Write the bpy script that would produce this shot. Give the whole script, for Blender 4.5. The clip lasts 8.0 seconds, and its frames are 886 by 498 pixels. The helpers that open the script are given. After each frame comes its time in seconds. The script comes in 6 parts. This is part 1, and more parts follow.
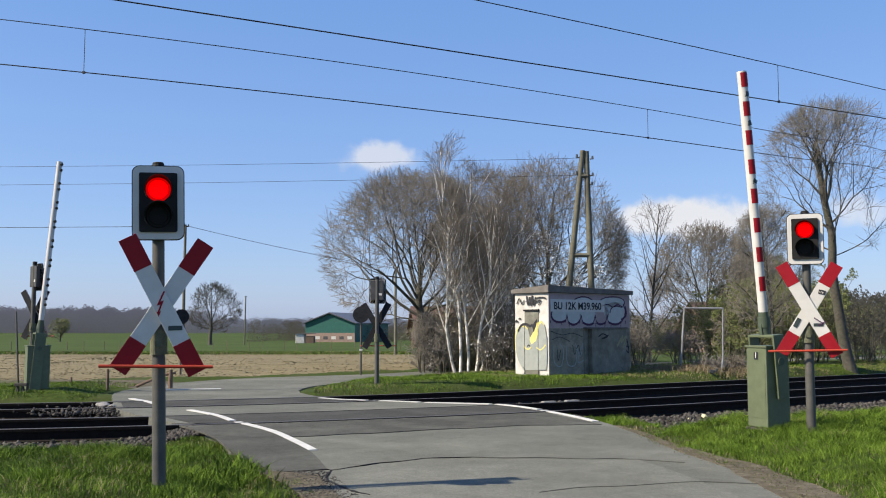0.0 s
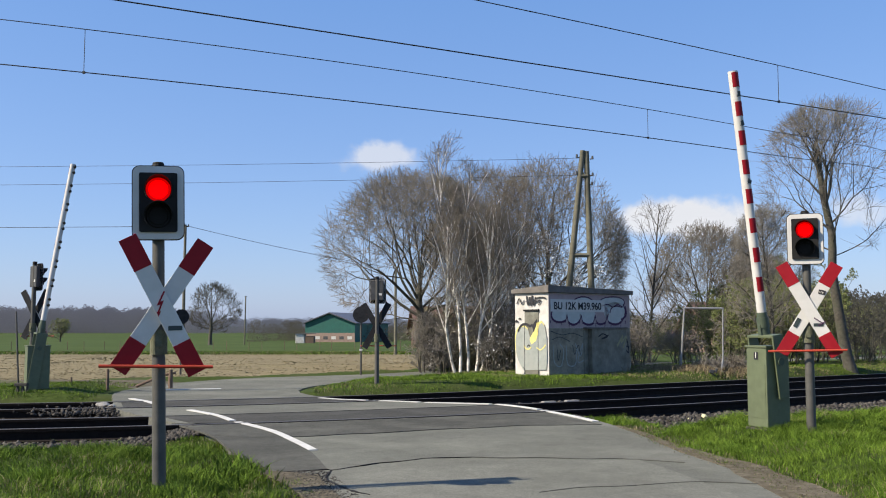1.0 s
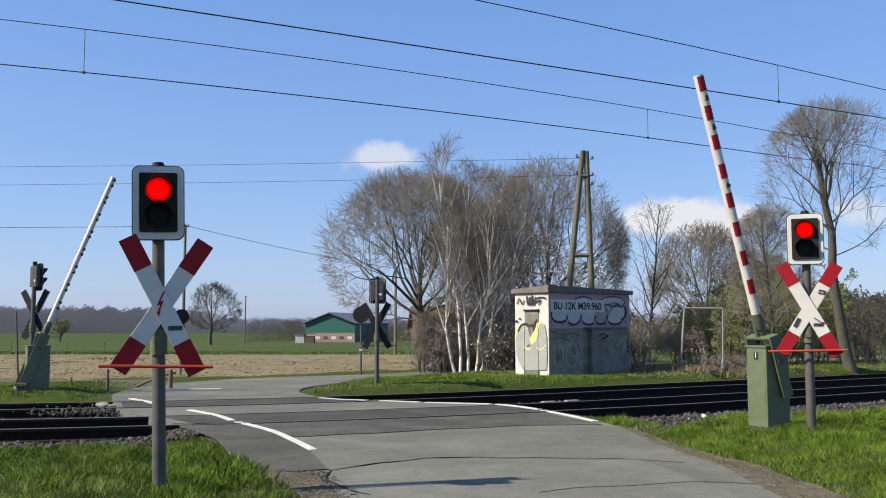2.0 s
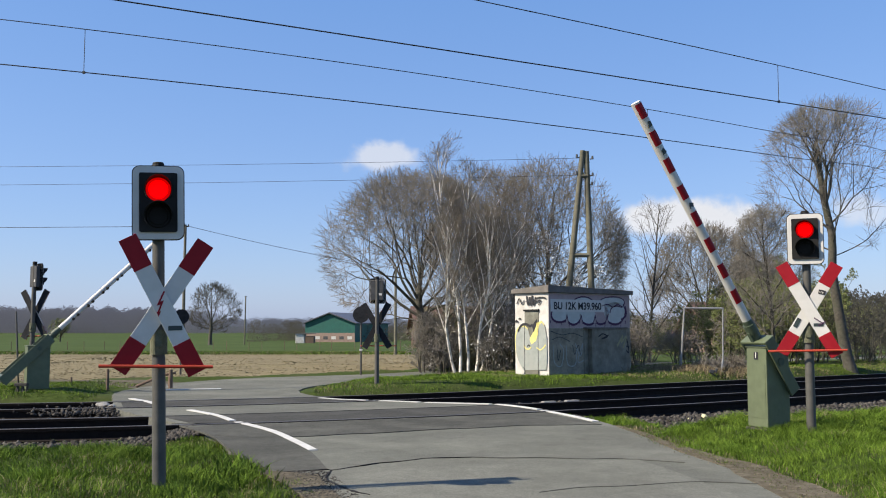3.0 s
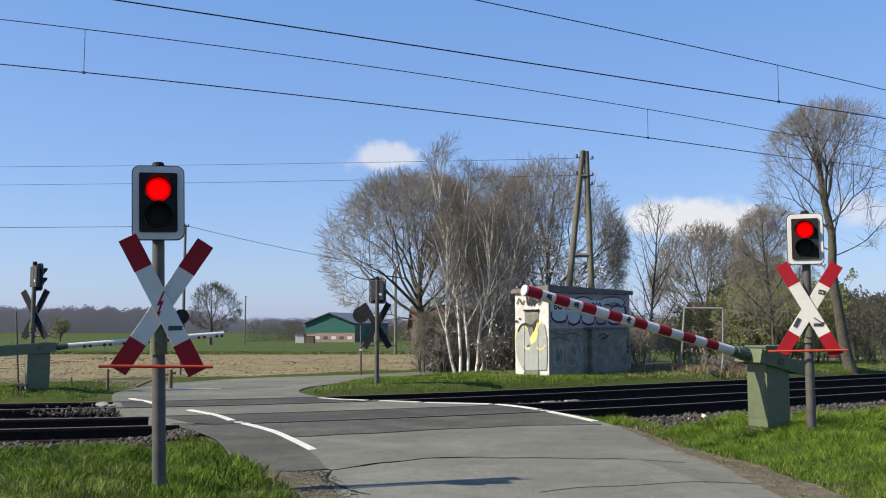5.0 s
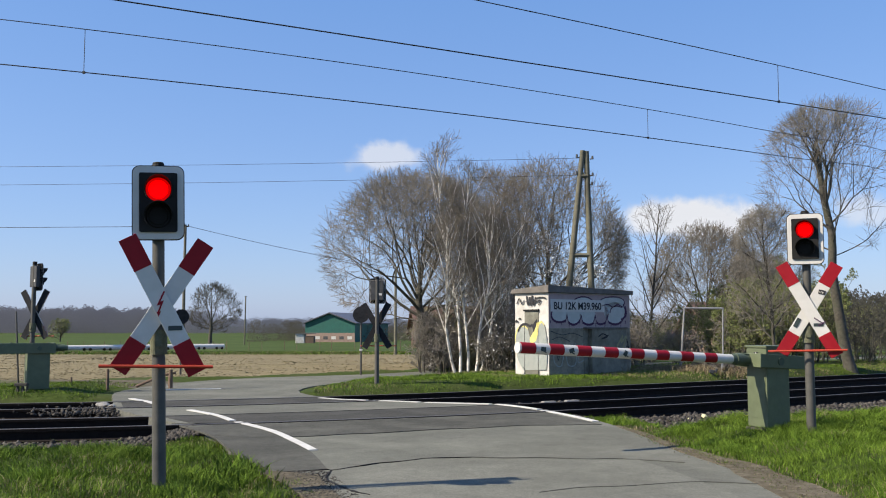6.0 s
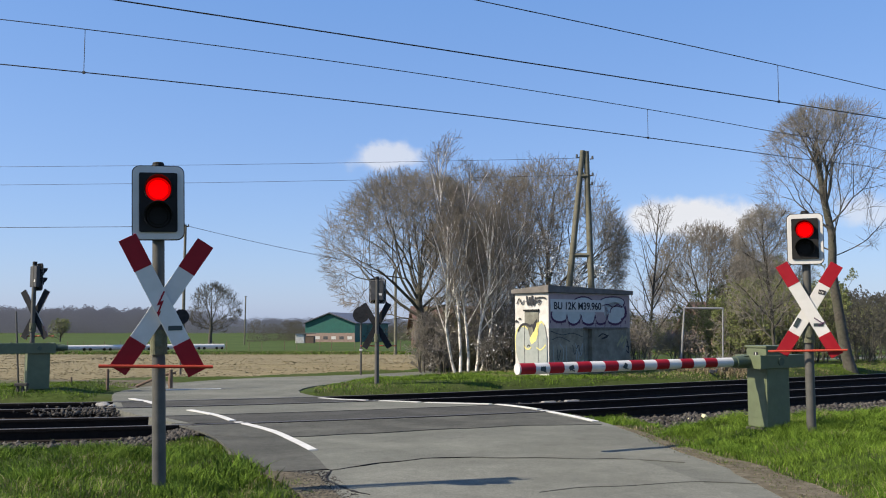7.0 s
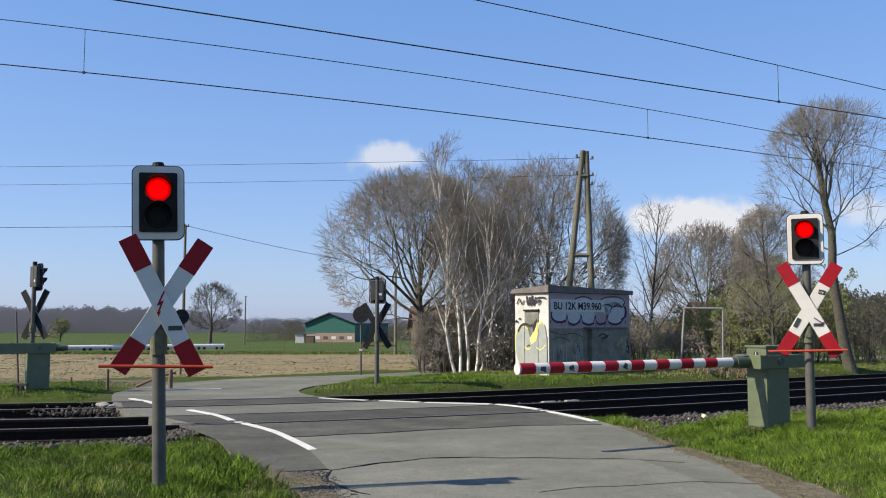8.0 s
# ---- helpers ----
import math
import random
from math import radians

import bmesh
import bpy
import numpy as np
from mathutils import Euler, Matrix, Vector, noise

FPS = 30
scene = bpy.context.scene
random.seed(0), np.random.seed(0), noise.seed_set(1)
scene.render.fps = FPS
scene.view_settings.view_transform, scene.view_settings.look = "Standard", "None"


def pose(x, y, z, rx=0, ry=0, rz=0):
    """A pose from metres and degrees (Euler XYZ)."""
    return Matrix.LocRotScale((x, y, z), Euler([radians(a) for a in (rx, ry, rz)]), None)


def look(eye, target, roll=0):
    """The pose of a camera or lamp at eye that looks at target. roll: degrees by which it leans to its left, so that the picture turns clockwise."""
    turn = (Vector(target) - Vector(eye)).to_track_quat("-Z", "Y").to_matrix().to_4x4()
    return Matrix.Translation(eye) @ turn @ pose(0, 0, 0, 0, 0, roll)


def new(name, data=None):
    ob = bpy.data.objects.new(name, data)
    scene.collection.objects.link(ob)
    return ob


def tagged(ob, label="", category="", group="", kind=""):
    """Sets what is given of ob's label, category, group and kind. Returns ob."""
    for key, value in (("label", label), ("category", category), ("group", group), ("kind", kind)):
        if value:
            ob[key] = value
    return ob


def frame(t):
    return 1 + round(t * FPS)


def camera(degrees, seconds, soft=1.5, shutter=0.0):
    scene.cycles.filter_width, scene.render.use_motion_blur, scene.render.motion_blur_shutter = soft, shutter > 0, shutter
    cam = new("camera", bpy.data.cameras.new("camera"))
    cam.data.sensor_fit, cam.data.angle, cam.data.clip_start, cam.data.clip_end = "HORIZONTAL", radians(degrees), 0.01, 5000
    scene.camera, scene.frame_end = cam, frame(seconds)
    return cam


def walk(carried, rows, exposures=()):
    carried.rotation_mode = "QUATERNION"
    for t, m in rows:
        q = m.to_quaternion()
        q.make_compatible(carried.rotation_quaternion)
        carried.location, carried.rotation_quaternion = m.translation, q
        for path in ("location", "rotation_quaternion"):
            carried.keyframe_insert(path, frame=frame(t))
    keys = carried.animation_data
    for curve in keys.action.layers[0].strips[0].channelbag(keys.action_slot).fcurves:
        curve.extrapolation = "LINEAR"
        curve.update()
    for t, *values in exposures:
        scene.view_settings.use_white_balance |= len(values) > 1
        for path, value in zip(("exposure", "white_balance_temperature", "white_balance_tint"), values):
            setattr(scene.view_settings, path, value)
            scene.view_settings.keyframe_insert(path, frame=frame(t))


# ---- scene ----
TILT = math.atan(136 / 1650)
EYE = (0.0, 0.0, 1.3)
cam = camera(50.84, 8.0, soft=1.05)
HOLD = pose(*EYE, 90 + math.degrees(TILT), 0, 0)
walk(cam, [(0.0, HOLD), (8.0, HOLD)], [(0.0, 0.80, 6600, 12), (8.0, 0.80, 6600, 12)])

# ---- light ----
SUN_DIR = Vector((-2.5, -0.75, 2.26)).normalized()
SUN_EL = math.asin(SUN_DIR.z)
SUN_AZ = math.atan2(SUN_DIR.x, SUN_DIR.y)
world = bpy.data.worlds.new("world")
scene.world = world
world.use_nodes = True
wn = world.node_tree.nodes
sky = wn.new("ShaderNodeTexSky")
sky.sky_type = "NISHITA"
sky.sun_disc = False
sky.sun_elevation = SUN_EL
sky.sun_rotation = SUN_AZ % (2 * math.pi)
sky.air_density, sky.dust_density, sky.ozone_density = 1.0, 0.6, 3.5
wn["Background"].inputs["Strength"].default_value = 0.089
veil = wn.new("ShaderNodeMix")
veil.data_type = "RGBA"
veil.inputs["Factor"].default_value = 0.5
# haze: paler towards the horizon, deeper blue overhead
up = wn.new("ShaderNodeTexCoord")
rise = wn.new("ShaderNodeSeparateXYZ")
haze = wn.new("ShaderNodeValToRGB")
haze.color_ramp.elements[0].position, haze.color_ramp.elements[1].position = 0.0, 0.36
haze.color_ramp.elements[0].color, haze.color_ramp.elements[1].color = (0.172, 0.283, 0.58, 1), (0.098, 0.253, 0.605, 1)
gain = wn.new("ShaderNodeVectorMath")
gain.operation = "SCALE"
gain.inputs["Scale"].default_value = 10.0
world.node_tree.links.new(up.outputs["Generated"], rise.inputs["Vector"])
world.node_tree.links.new(rise.outputs["Z"], haze.inputs["Fac"])
world.node_tree.links.new(haze.outputs["Color"], gain.inputs[0])
world.node_tree.links.new(gain.outputs["Vector"], veil.inputs["B"])
world.node_tree.links.new(sky.outputs["Color"], veil.inputs["A"])
world.node_tree.links.new(veil.outputs["Result"], wn["Background"].inputs["Color"])
sun_data = bpy.data.lights.new("sun", "SUN")
sun_data.energy, sun_data.angle, sun_data.color = 4.8, radians(0.53), (1.0, 0.90, 0.73)
sun = new("sun", sun_data)
sun.matrix_world = look(SUN_DIR * 60, (0, 0, 0))


# ---- materials ----
TONE = 0.76  # base colours scaled down so that shade renders deeper beside the sun


def surf(name, col, col2=None, scale=6.0, rough=0.7, bump=0.0, bscale=None, metal=0.0, stain=None, sscale=0.8,
         samt=0.4, rand=0.0, glow=None, space="Object", spec=0.5, mottle=None):
    """Principled surface with grain at one scale and stains at a wider one."""
    k = TONE if max(col) < 0.45 else 0.92
    col2 = [min(1, c * k) for c in (col2 or [c * 1.25 for c in col])]
    col = [c * k for c in col]
    stain = stain and [c * k for c in stain]
    m = bpy.data.materials.new(name)
    m.use_nodes = True
    nt = m.node_tree
    N, L = nt.nodes, nt.links
    b = N["Principled BSDF"]
    b.inputs["Roughness"].default_value = rough
    b.inputs["Metallic"].default_value = metal
    b.inputs["Specular IOR Level"].default_value = spec if space == "Object" else min(spec, 0.06)
    if space == "World":
        co = N.new("ShaderNodeNewGeometry").outputs["Position"]
    else:
        co = N.new("ShaderNodeTexCoord").outputs["Object"]
    n1 = N.new("ShaderNodeTexNoise")
    n1.inputs["Scale"].default_value = scale
    n1.inputs["Detail"].default_value = 5
    n1.inputs["Roughness"].default_value = 0.65
    L.new(co, n1.inputs["Vector"])
    r1 = N.new("ShaderNodeValToRGB")
    r1.color_ramp.elements[0].position, r1.color_ramp.elements[1].position = 0.32, 0.68
    r1.color_ramp.elements[0].color = (*col, 1)
    r1.color_ramp.elements[1].color = (*col2, 1)
    L.new(n1.outputs["Fac"], r1.inputs["Fac"])
    out = r1.outputs["Color"]
    if stain:
        n2 = N.new("ShaderNodeTexNoise")
        n2.inputs["Scale"].default_value = sscale
        n2.inputs["Detail"].default_value = 6
        n2.inputs["Roughness"].default_value = 0.6
        L.new(co, n2.inputs["Vector"])
        r2 = N.new("ShaderNodeValToRGB")
        r2.color_ramp.elements[0].position, r2.color_ramp.elements[1].position = 0.45, 0.7
        r2.color_ramp.elements[0].color = (0, 0, 0, 1)
        r2.color_ramp.elements[1].color = (samt, samt, samt, 1)
        L.new(n2.outputs["Fac"], r2.inputs["Fac"])
        mx = N.new("ShaderNodeMix")
        mx.data_type = "RGBA"
        L.new(r2.outputs["Color"], mx.inputs["Factor"])
        L.new(out, mx.inputs["A"])
        mx.inputs["B"].default_value = (*stain, 1)
        out = mx.outputs["Result"]
    for msc, mam in mottle or ():
        n4 = N.new("ShaderNodeTexNoise")
        n4.inputs["Scale"].default_value, n4.inputs["Detail"].default_value, n4.inputs["Roughness"].default_value = msc, 7, 0.7
        n4.inputs["Distortion"].default_value = 0.6
        L.new(co, n4.inputs["Vector"])
        m4 = N.new("ShaderNodeMapRange")
        m4.inputs["From Min"].default_value, m4.inputs["From Max"].default_value = 0.3, 0.7
        m4.inputs["To Min"].default_value, m4.inputs["To Max"].default_value = 1 - mam, 1 + mam
        L.new(n4.outputs["Fac"], m4.inputs["Value"])
        h4 = N.new("ShaderNodeHueSaturation")
        L.new(m4.outputs["Result"], h4.inputs["Value"])
        L.new(out, h4.inputs["Color"])
        out = h4.outputs["Color"]
    if rand:
        g = N.new("ShaderNodeNewGeometry")
        mr = N.new("ShaderNodeMapRange")
        mr.inputs["To Min"].default_value, mr.inputs["To Max"].default_value = 1 - rand, 1 + rand
        L.new(g.outputs["Random Per Island"], mr.inputs["Value"])
        hv = N.new("ShaderNodeHueSaturation")
        L.new(mr.outputs["Result"], hv.inputs["Value"])
        L.new(out, hv.inputs["Color"])
        out = hv.outputs["Color"]
    L.new(out, b.inputs["Base Color"])
    if bump:
        n3 = N.new("ShaderNodeTexNoise")
        n3.inputs["Scale"].default_value = bscale or scale * 3
        n3.inputs["Detail"].default_value = 4
        L.new(co, n3.inputs["Vector"])
        bp = N.new("ShaderNodeBump")
        bp.inputs["Strength"].default_value = bump
        bp.inputs["Distance"].default_value = 0.02
        L.new(n3.outputs["Fac"], bp.inputs["Height"])
        L.new(bp.outputs["Normal"], b.inputs["Normal"])
    if glow:
        b.inputs["Emission Color"].default_value = (*glow[:3], 1)
        b.inputs["Emission Strength"].default_value = glow[3]
    return m


M = {
    "soil_grass": surf("soil_grass", (0.038, 0.058, 0.013), (0.07, 0.10, 0.024), 9, 0.95, 0.6, 30, stain=(0.10, 0.09, 0.05), sscale=1.3, samt=0.4, space="World"),
    "meadow": surf("meadow", (0.050, 0.078, 0.021), (0.070, 0.102, 0.032), 0.5, 0.95, 0.5, 6, stain=(0.082, 0.113, 0.031), sscale=0.06, samt=0.7, space="World", mottle=((0.03, 0.12), (0.4, 0.10))),
    "field": surf("field", (0.19, 0.16, 0.094), (0.265, 0.226, 0.138), 1.6, 0.95, 0.5, 5, stain=(0.205, 0.178, 0.103), sscale=0.25, samt=0.5, space="World", mottle=((0.08, 0.10), (4, 0.10))),
    "dirt": surf("dirt", (0.105, 0.092, 0.066), (0.19, 0.166, 0.122), 12, 0.95, 0.7, 50, stain=(0.085, 0.073, 0.049), sscale=2.5, samt=0.6, space="World", mottle=((6, 0.25), (40, 0.2))),
    "asphalt": surf("asphalt", (0.112, 0.115, 0.098), (0.20, 0.203, 0.174), 60, 0.85, 0.3, 220, stain=(0.228, 0.230, 0.195), sscale=0.9, samt=0.6, space="World", mottle=((0.45, 0.16), (3.2, 0.13), (14, 0.10))),
    "asphalt_light": surf("asphalt_light", (0.140, 0.143, 0.121), (0.236, 0.238, 0.204), 60, 0.85, 0.3, 220, stain=(0.125, 0.126, 0.107), sscale=0.7, samt=0.5, space="World", mottle=((0.45, 0.16), (3.2, 0.13), (14, 0.10))),
    "asphalt_dark": surf("asphalt_dark", (0.05, 0.05, 0.046), (0.095, 0.094, 0.085), 50, 0.85, 0.3, 200, stain=(0.14, 0.138, 0.124), sscale=1.1, samt=0.4, space="World", mottle=((0.45, 0.16), (3.2, 0.13), (14, 0.10))),
    "asphalt_mid": surf("asphalt_mid", (0.066, 0.067, 0.059), (0.112, 0.112, 0.098), 55, 0.85, 0.3, 210, stain=(0.16, 0.16, 0.137), sscale=1.3, samt=0.6, space="World", mottle=((0.45, 0.16), (3.2, 0.15), (14, 0.12))),
    # black of the road cracks, also painted for the flange grooves' shade
    "gap_black": surf("gap_black", (0.012, 0.012, 0.012), (0.03, 0.03, 0.03), 20, 0.7, 0.3, space="World"),
    "line": surf("line", (0.48, 0.48, 0.46), (0.60, 0.60, 0.57), 30, 0.7, 0.2, 150, stain=(0.35, 0.34, 0.32), sscale=5, samt=0.5, space="World"),
    "ballast": surf("ballast", (0.035, 0.03, 0.026), (0.09, 0.08, 0.07), 25, 0.95, 1.0, 30, space="World"),
    "stone": surf("stone", (0.045, 0.042, 0.038), (0.125, 0.115, 0.102), 22, 0.95, 0.8, 60, rand=0.55, spec=0.15),
    "stone_pale": surf("stone_pale", (0.26, 0.25, 0.23), (0.38, 0.365, 0.34), 14, 0.9, 0.4, 50),
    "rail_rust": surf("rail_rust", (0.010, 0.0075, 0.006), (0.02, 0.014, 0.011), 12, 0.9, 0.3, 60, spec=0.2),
    "rail_top": surf("rail_top", (0.11, 0.105, 0.10), (0.17, 0.165, 0.16), 18, 0.6, metal=0.5),
    "sleeper": surf("sleeper", (0.035, 0.026, 0.02), (0.07, 0.055, 0.045), 10, 0.9, 0.6, 40),
    "galv": surf("galv", (0.07, 0.069, 0.061), (0.115, 0.112, 0.10), 7, 0.65, 0.1, 40, metal=0.1, stain=(0.11, 0.10, 0.082), sscale=3, samt=0.5),
    "white_paint": surf("white_paint", (0.53, 0.515, 0.48), (0.61, 0.595, 0.56), 5, 0.5, stain=(0.43, 0.42, 0.38), sscale=3, samt=0.4),
    "red_paint": surf("red_paint", (0.29, 0.006, 0.014), (0.355, 0.010, 0.020), 5, 0.5, stain=(0.24, 0.016, 0.022), sscale=4, samt=0.4, spec=0.2),
    "bar_red": surf("bar_red", (0.42, 0.05, 0.028), (0.50, 0.07, 0.035), 8, 0.5, spec=0.2),
    "black": surf("black", (0.009, 0.009, 0.009), (0.015, 0.014, 0.013), 10, 0.7, spec=0.25),
    "dark_grey": surf("dark_grey", (0.045, 0.047, 0.05), (0.07, 0.072, 0.075), 8, 0.6, stain=(0.09, 0.09, 0.085), sscale=4, samt=0.4),
    "board_back": surf("board_back", (0.022, 0.023, 0.026), (0.04, 0.042, 0.046), 8, 0.85, spec=0.12),
    "lens_red": surf("lens_red", (0.2, 0.0, 0.0), (0.3, 0.0, 0.0), 40, 0.5, glow=(1.0, 0.0, 0.0, 0.95), spec=0.1),
    "lens_edge": surf("lens_edge", (0.2, 0.0, 0.0), (0.3, 0.0, 0.0), 40, 0.5, glow=(1.0, 0.0, 0.0, 0.30), spec=0.1),
    "lens_off": surf("lens_off", (0.006, 0.005, 0.004), (0.01, 0.009, 0.007), 40, 0.5, spec=0.15),
    "green_metal": surf("green_metal", (0.115, 0.142, 0.074), (0.148, 0.178, 0.098), 6, 0.5, 0.08, 30, stain=(0.078, 0.094, 0.054), sscale=2.5, samt=0.5),
    "green_dark": surf("green_dark", (0.06, 0.085, 0.055), (0.09, 0.12, 0.075), 6, 0.55, 0.08, 30),
    "lichen_metal": surf("lichen_metal", (0.09, 0.10, 0.055), (0.17, 0.17, 0.11), 20, 0.85, 0.4, 60),
    "label_dark": surf("label_dark", (0.02, 0.035, 0.035), (0.03, 0.05, 0.05), 10, 0.5),
    "bark": surf("bark", (0.055, 0.05, 0.04), (0.12, 0.11, 0.088), 9, 0.95, 0.8, 30, stain=(0.075, 0.088, 0.045), sscale=1.5, samt=0.5),
    "twig": surf("twig", (0.18, 0.163, 0.137), (0.295, 0.27, 0.232), 2.5, 0.9),
    "twig_red": surf("twig_red", (0.165, 0.14, 0.108), (0.26, 0.228, 0.182), 2.5, 0.9),
    "twig_green": surf("twig_green", (0.165, 0.155, 0.085), (0.245, 0.232, 0.13), 2.5, 0.9),
    "birch_bark": surf("birch_bark", (0.62, 0.59, 0.53), (0.80, 0.77, 0.71), 7, 0.8, 0.3, 40, stain=(0.05, 0.045, 0.04), sscale=5, samt=1.0),
    "bud_green": surf("bud_green", (0.135, 0.165, 0.042), (0.215, 0.245, 0.078), 6, 0.8, rand=0.35),
    "blossom": surf("blossom", (0.72, 0.72, 0.68), (0.82, 0.82, 0.79), 6, 0.8, rand=0.1),
    "grass_a": surf("grass_a", (0.098, 0.172, 0.019), (0.16, 0.245, 0.034), 1.2, 0.75, rand=0.5, space="World", mottle=((2.2, 0.22),)),
    "grass_b": surf("grass_b", (0.052, 0.098, 0.012), (0.092, 0.15, 0.021), 1.2, 0.75, rand=0.4, space="World", mottle=((2.2, 0.22),)),
    "grass_dry": surf("grass_dry", (0.22, 0.18, 0.105), (0.34, 0.285, 0.175), 3, 0.85, rand=0.4, space="World"),
    "render_wall": surf("render_wall", (0.50, 0.485, 0.45), (0.62, 0.605, 0.57), 6, 0.9, 0.3, 60, stain=(0.36, 0.34, 0.29), sscale=1.6, samt=0.7),
    "roof_felt": surf("roof_felt", (0.15, 0.135, 0.12), (0.22, 0.20, 0.18), 6, 0.9, 0.4, 40, stain=(0.09, 0.085, 0.07), sscale=2, samt=0.6),
    "pink_paint": surf("pink_paint", (0.42, 0.315, 0.31), (0.50, 0.395, 0.385), 4, 0.8, stain=(0.34, 0.275, 0.265), sscale=2.5, samt=0.5),
    "pale_blue": surf("pale_blue", (0.43, 0.455, 0.43), (0.54, 0.565, 0.535), 4, 0.8, stain=(0.42, 0.425, 0.40), sscale=3, samt=0.5),
    "silver_blue": surf("silver_blue", (0.29, 0.325, 0.30), (0.40, 0.43, 0.40), 5, 0.7, stain=(0.33, 0.34, 0.31), sscale=2.5, samt=0.6),
    "grey_paint": surf("grey_paint", (0.235, 0.21, 0.155), (0.355, 0.32, 0.238), 3, 0.85, stain=(0.20, 0.185, 0.15), sscale=2, samt=0.7, mottle=((3, 0.2), (14, 0.18))),
    "purple": surf("purple", (0.055, 0.012, 0.055), (0.09, 0.025, 0.085), 9, 0.7),
    "galv_light": surf("galv_light", (0.28, 0.285, 0.28), (0.38, 0.385, 0.38), 7, 0.5, metal=0.2, stain=(0.28, 0.27, 0.25), sscale=3, samt=0.5),
    "pale_scrap": surf("pale_scrap", (0.55, 0.53, 0.28), (0.68, 0.65, 0.40), 20, 0.7),
    "yellow": surf("yellow", (0.62, 0.54, 0.14), (0.72, 0.65, 0.24), 6, 0.75),
    "old_yellow": surf("old_yellow", (0.30, 0.29, 0.16), (0.38, 0.365, 0.21), 8, 0.8),
    "ink": surf("ink", (0.015, 0.015, 0.02), (0.03, 0.03, 0.035), 9, 0.7),
    "door_grey": surf("door_grey", (0.17, 0.17, 0.135), (0.255, 0.255, 0.205), 4, 0.6, stain=(0.10, 0.088, 0.06), sscale=2.2, samt=0.8, mottle=((3, 0.2), (12, 0.15))),
    "pole_wood": surf("pole_wood", (0.13, 0.125, 0.085), (0.21, 0.20, 0.145), 5, 0.9, 0.5, 30, stain=(0.08, 0.08, 0.06), sscale=1.5, samt=0.6),
    "post_wood": surf("post_wood", (0.14, 0.09, 0.06), (0.22, 0.15, 0.105), 8, 0.9, 0.5, 40),
    "wire": surf("wire", (0.035, 0.035, 0.035), (0.05, 0.05, 0.05), 5, 0.6, metal=0.4),
    # distant wood: haze is painted into the base colour, paler and bluer
    "far_wood_hazed": surf("far_wood_hazed", (0.175, 0.183, 0.222), (0.22, 0.226, 0.262), 0.03, 1.0, rand=0.04, space="World", spec=0.0),
    "far_scrub": surf("far_scrub", (0.10, 0.094, 0.075), (0.15, 0.14, 0.11), 0.3, 1.0, rand=0.3, space="World", spec=0.0),
    "barn_green": surf("barn_green", (0.006, 0.10, 0.08), (0.01, 0.13, 0.10), 1.5, 0.6, stain=(0.02, 0.09, 0.07), sscale=0.4),
    "barn_roof": surf("barn_roof", (0.09, 0.10, 0.13), (0.13, 0.14, 0.17), 1, 0.6),
    "brick": surf("brick", (0.27, 0.19, 0.155), (0.35, 0.25, 0.20), 2, 0.9, stain=(0.38, 0.30, 0.24), sscale=0.6),
    "roof_tile": surf("roof_tile", (0.13, 0.075, 0.058), (0.19, 0.11, 0.085), 3, 0.85, 0.4, 10),
}


# ---- mesh helpers ----
def mesh_ob(name, bm, mats, smooth=False):
    me = bpy.data.meshes.new(name)
    bm.to_mesh(me)
    bm.free()
    for mt in (mats if isinstance(mats, (list, tuple)) else [mats]):
        me.materials.append(mt)
    if smooth:
        for p in me.polygons:
            p.use_smooth = True
    return new(name, me)


def part(name, bm, material, parent=None, label="", smooth=False):
    ob = mesh_ob(name, bm, material, smooth)
    if parent is not None:
        ob.parent = parent
    if label:
        ob["label"] = label
    return ob


def empty(name, m):
    ob = new(name)
    ob.empty_display_size = 0.2
    ob.matrix_basis = m
    return ob


def box(bm, sx, sy, sz, m=Matrix(), bevel=0.0, mat=0):
    r = bmesh.ops.create_cube(bm, size=1.0, matrix=m @ Matrix.Diagonal((sx, sy, sz, 1)))
    vs = r["verts"]
    fs = {f for v in vs for f in v.link_faces}
    for f in fs:
        f.material_index = mat
    if bevel:
        es = {e for v in vs for e in v.link_edges}
        bmesh.ops.bevel(bm, geom=list(es), offset=bevel, segments=2, affect="EDGES", profile=0.6)
    return bm


def cyl(bm, r1, r2, h, m=Matrix(), n=16, mat=0):
    """Cylinder along local z from 0 to h."""
    r = bmesh.ops.create_cone(bm, cap_ends=True, segments=n, radius1=r1, radius2=r2, depth=h, matrix=m @ Matrix.Translation((0, 0, h / 2)))
    for v in r["verts"]:
        for f in v.link_faces:
            f.material_index = mat
            if len(f.verts) > 4:
                for e in f.edges:
                    e.smooth = False
    return bm


def rod(bm, a, b, r, n=8, r2=None):
    a, b = Vector(a), Vector(b)
    d = b - a
    q = d.to_track_quat("Z", "Y").to_matrix().to_4x4()
    return cyl(bm, r, r if r2 is None else r2, d.length, Matrix.Translation(a) @ q, n)


def prism(bm, pts, depth, m=Matrix()):
    """Flat outline in local x,z, extruded along +y by depth (front at y=0)."""
    v0 = [bm.verts.new(m @ Vector((x, 0, z))) for x, z in pts]
    v1 = [bm.verts.new(m @ Vector((x, depth, z))) for x, z in pts]
    n = len(pts)
    bm.faces.new(v0)
    bm.faces.new(v1[::-1])
    for i in range(n):
        bm.faces.new((v0[i], v1[i], v1[(i + 1) % n], v0[(i + 1) % n]))
    bmesh.ops.recalc_face_normals(bm, faces=bm.faces)
    return bm


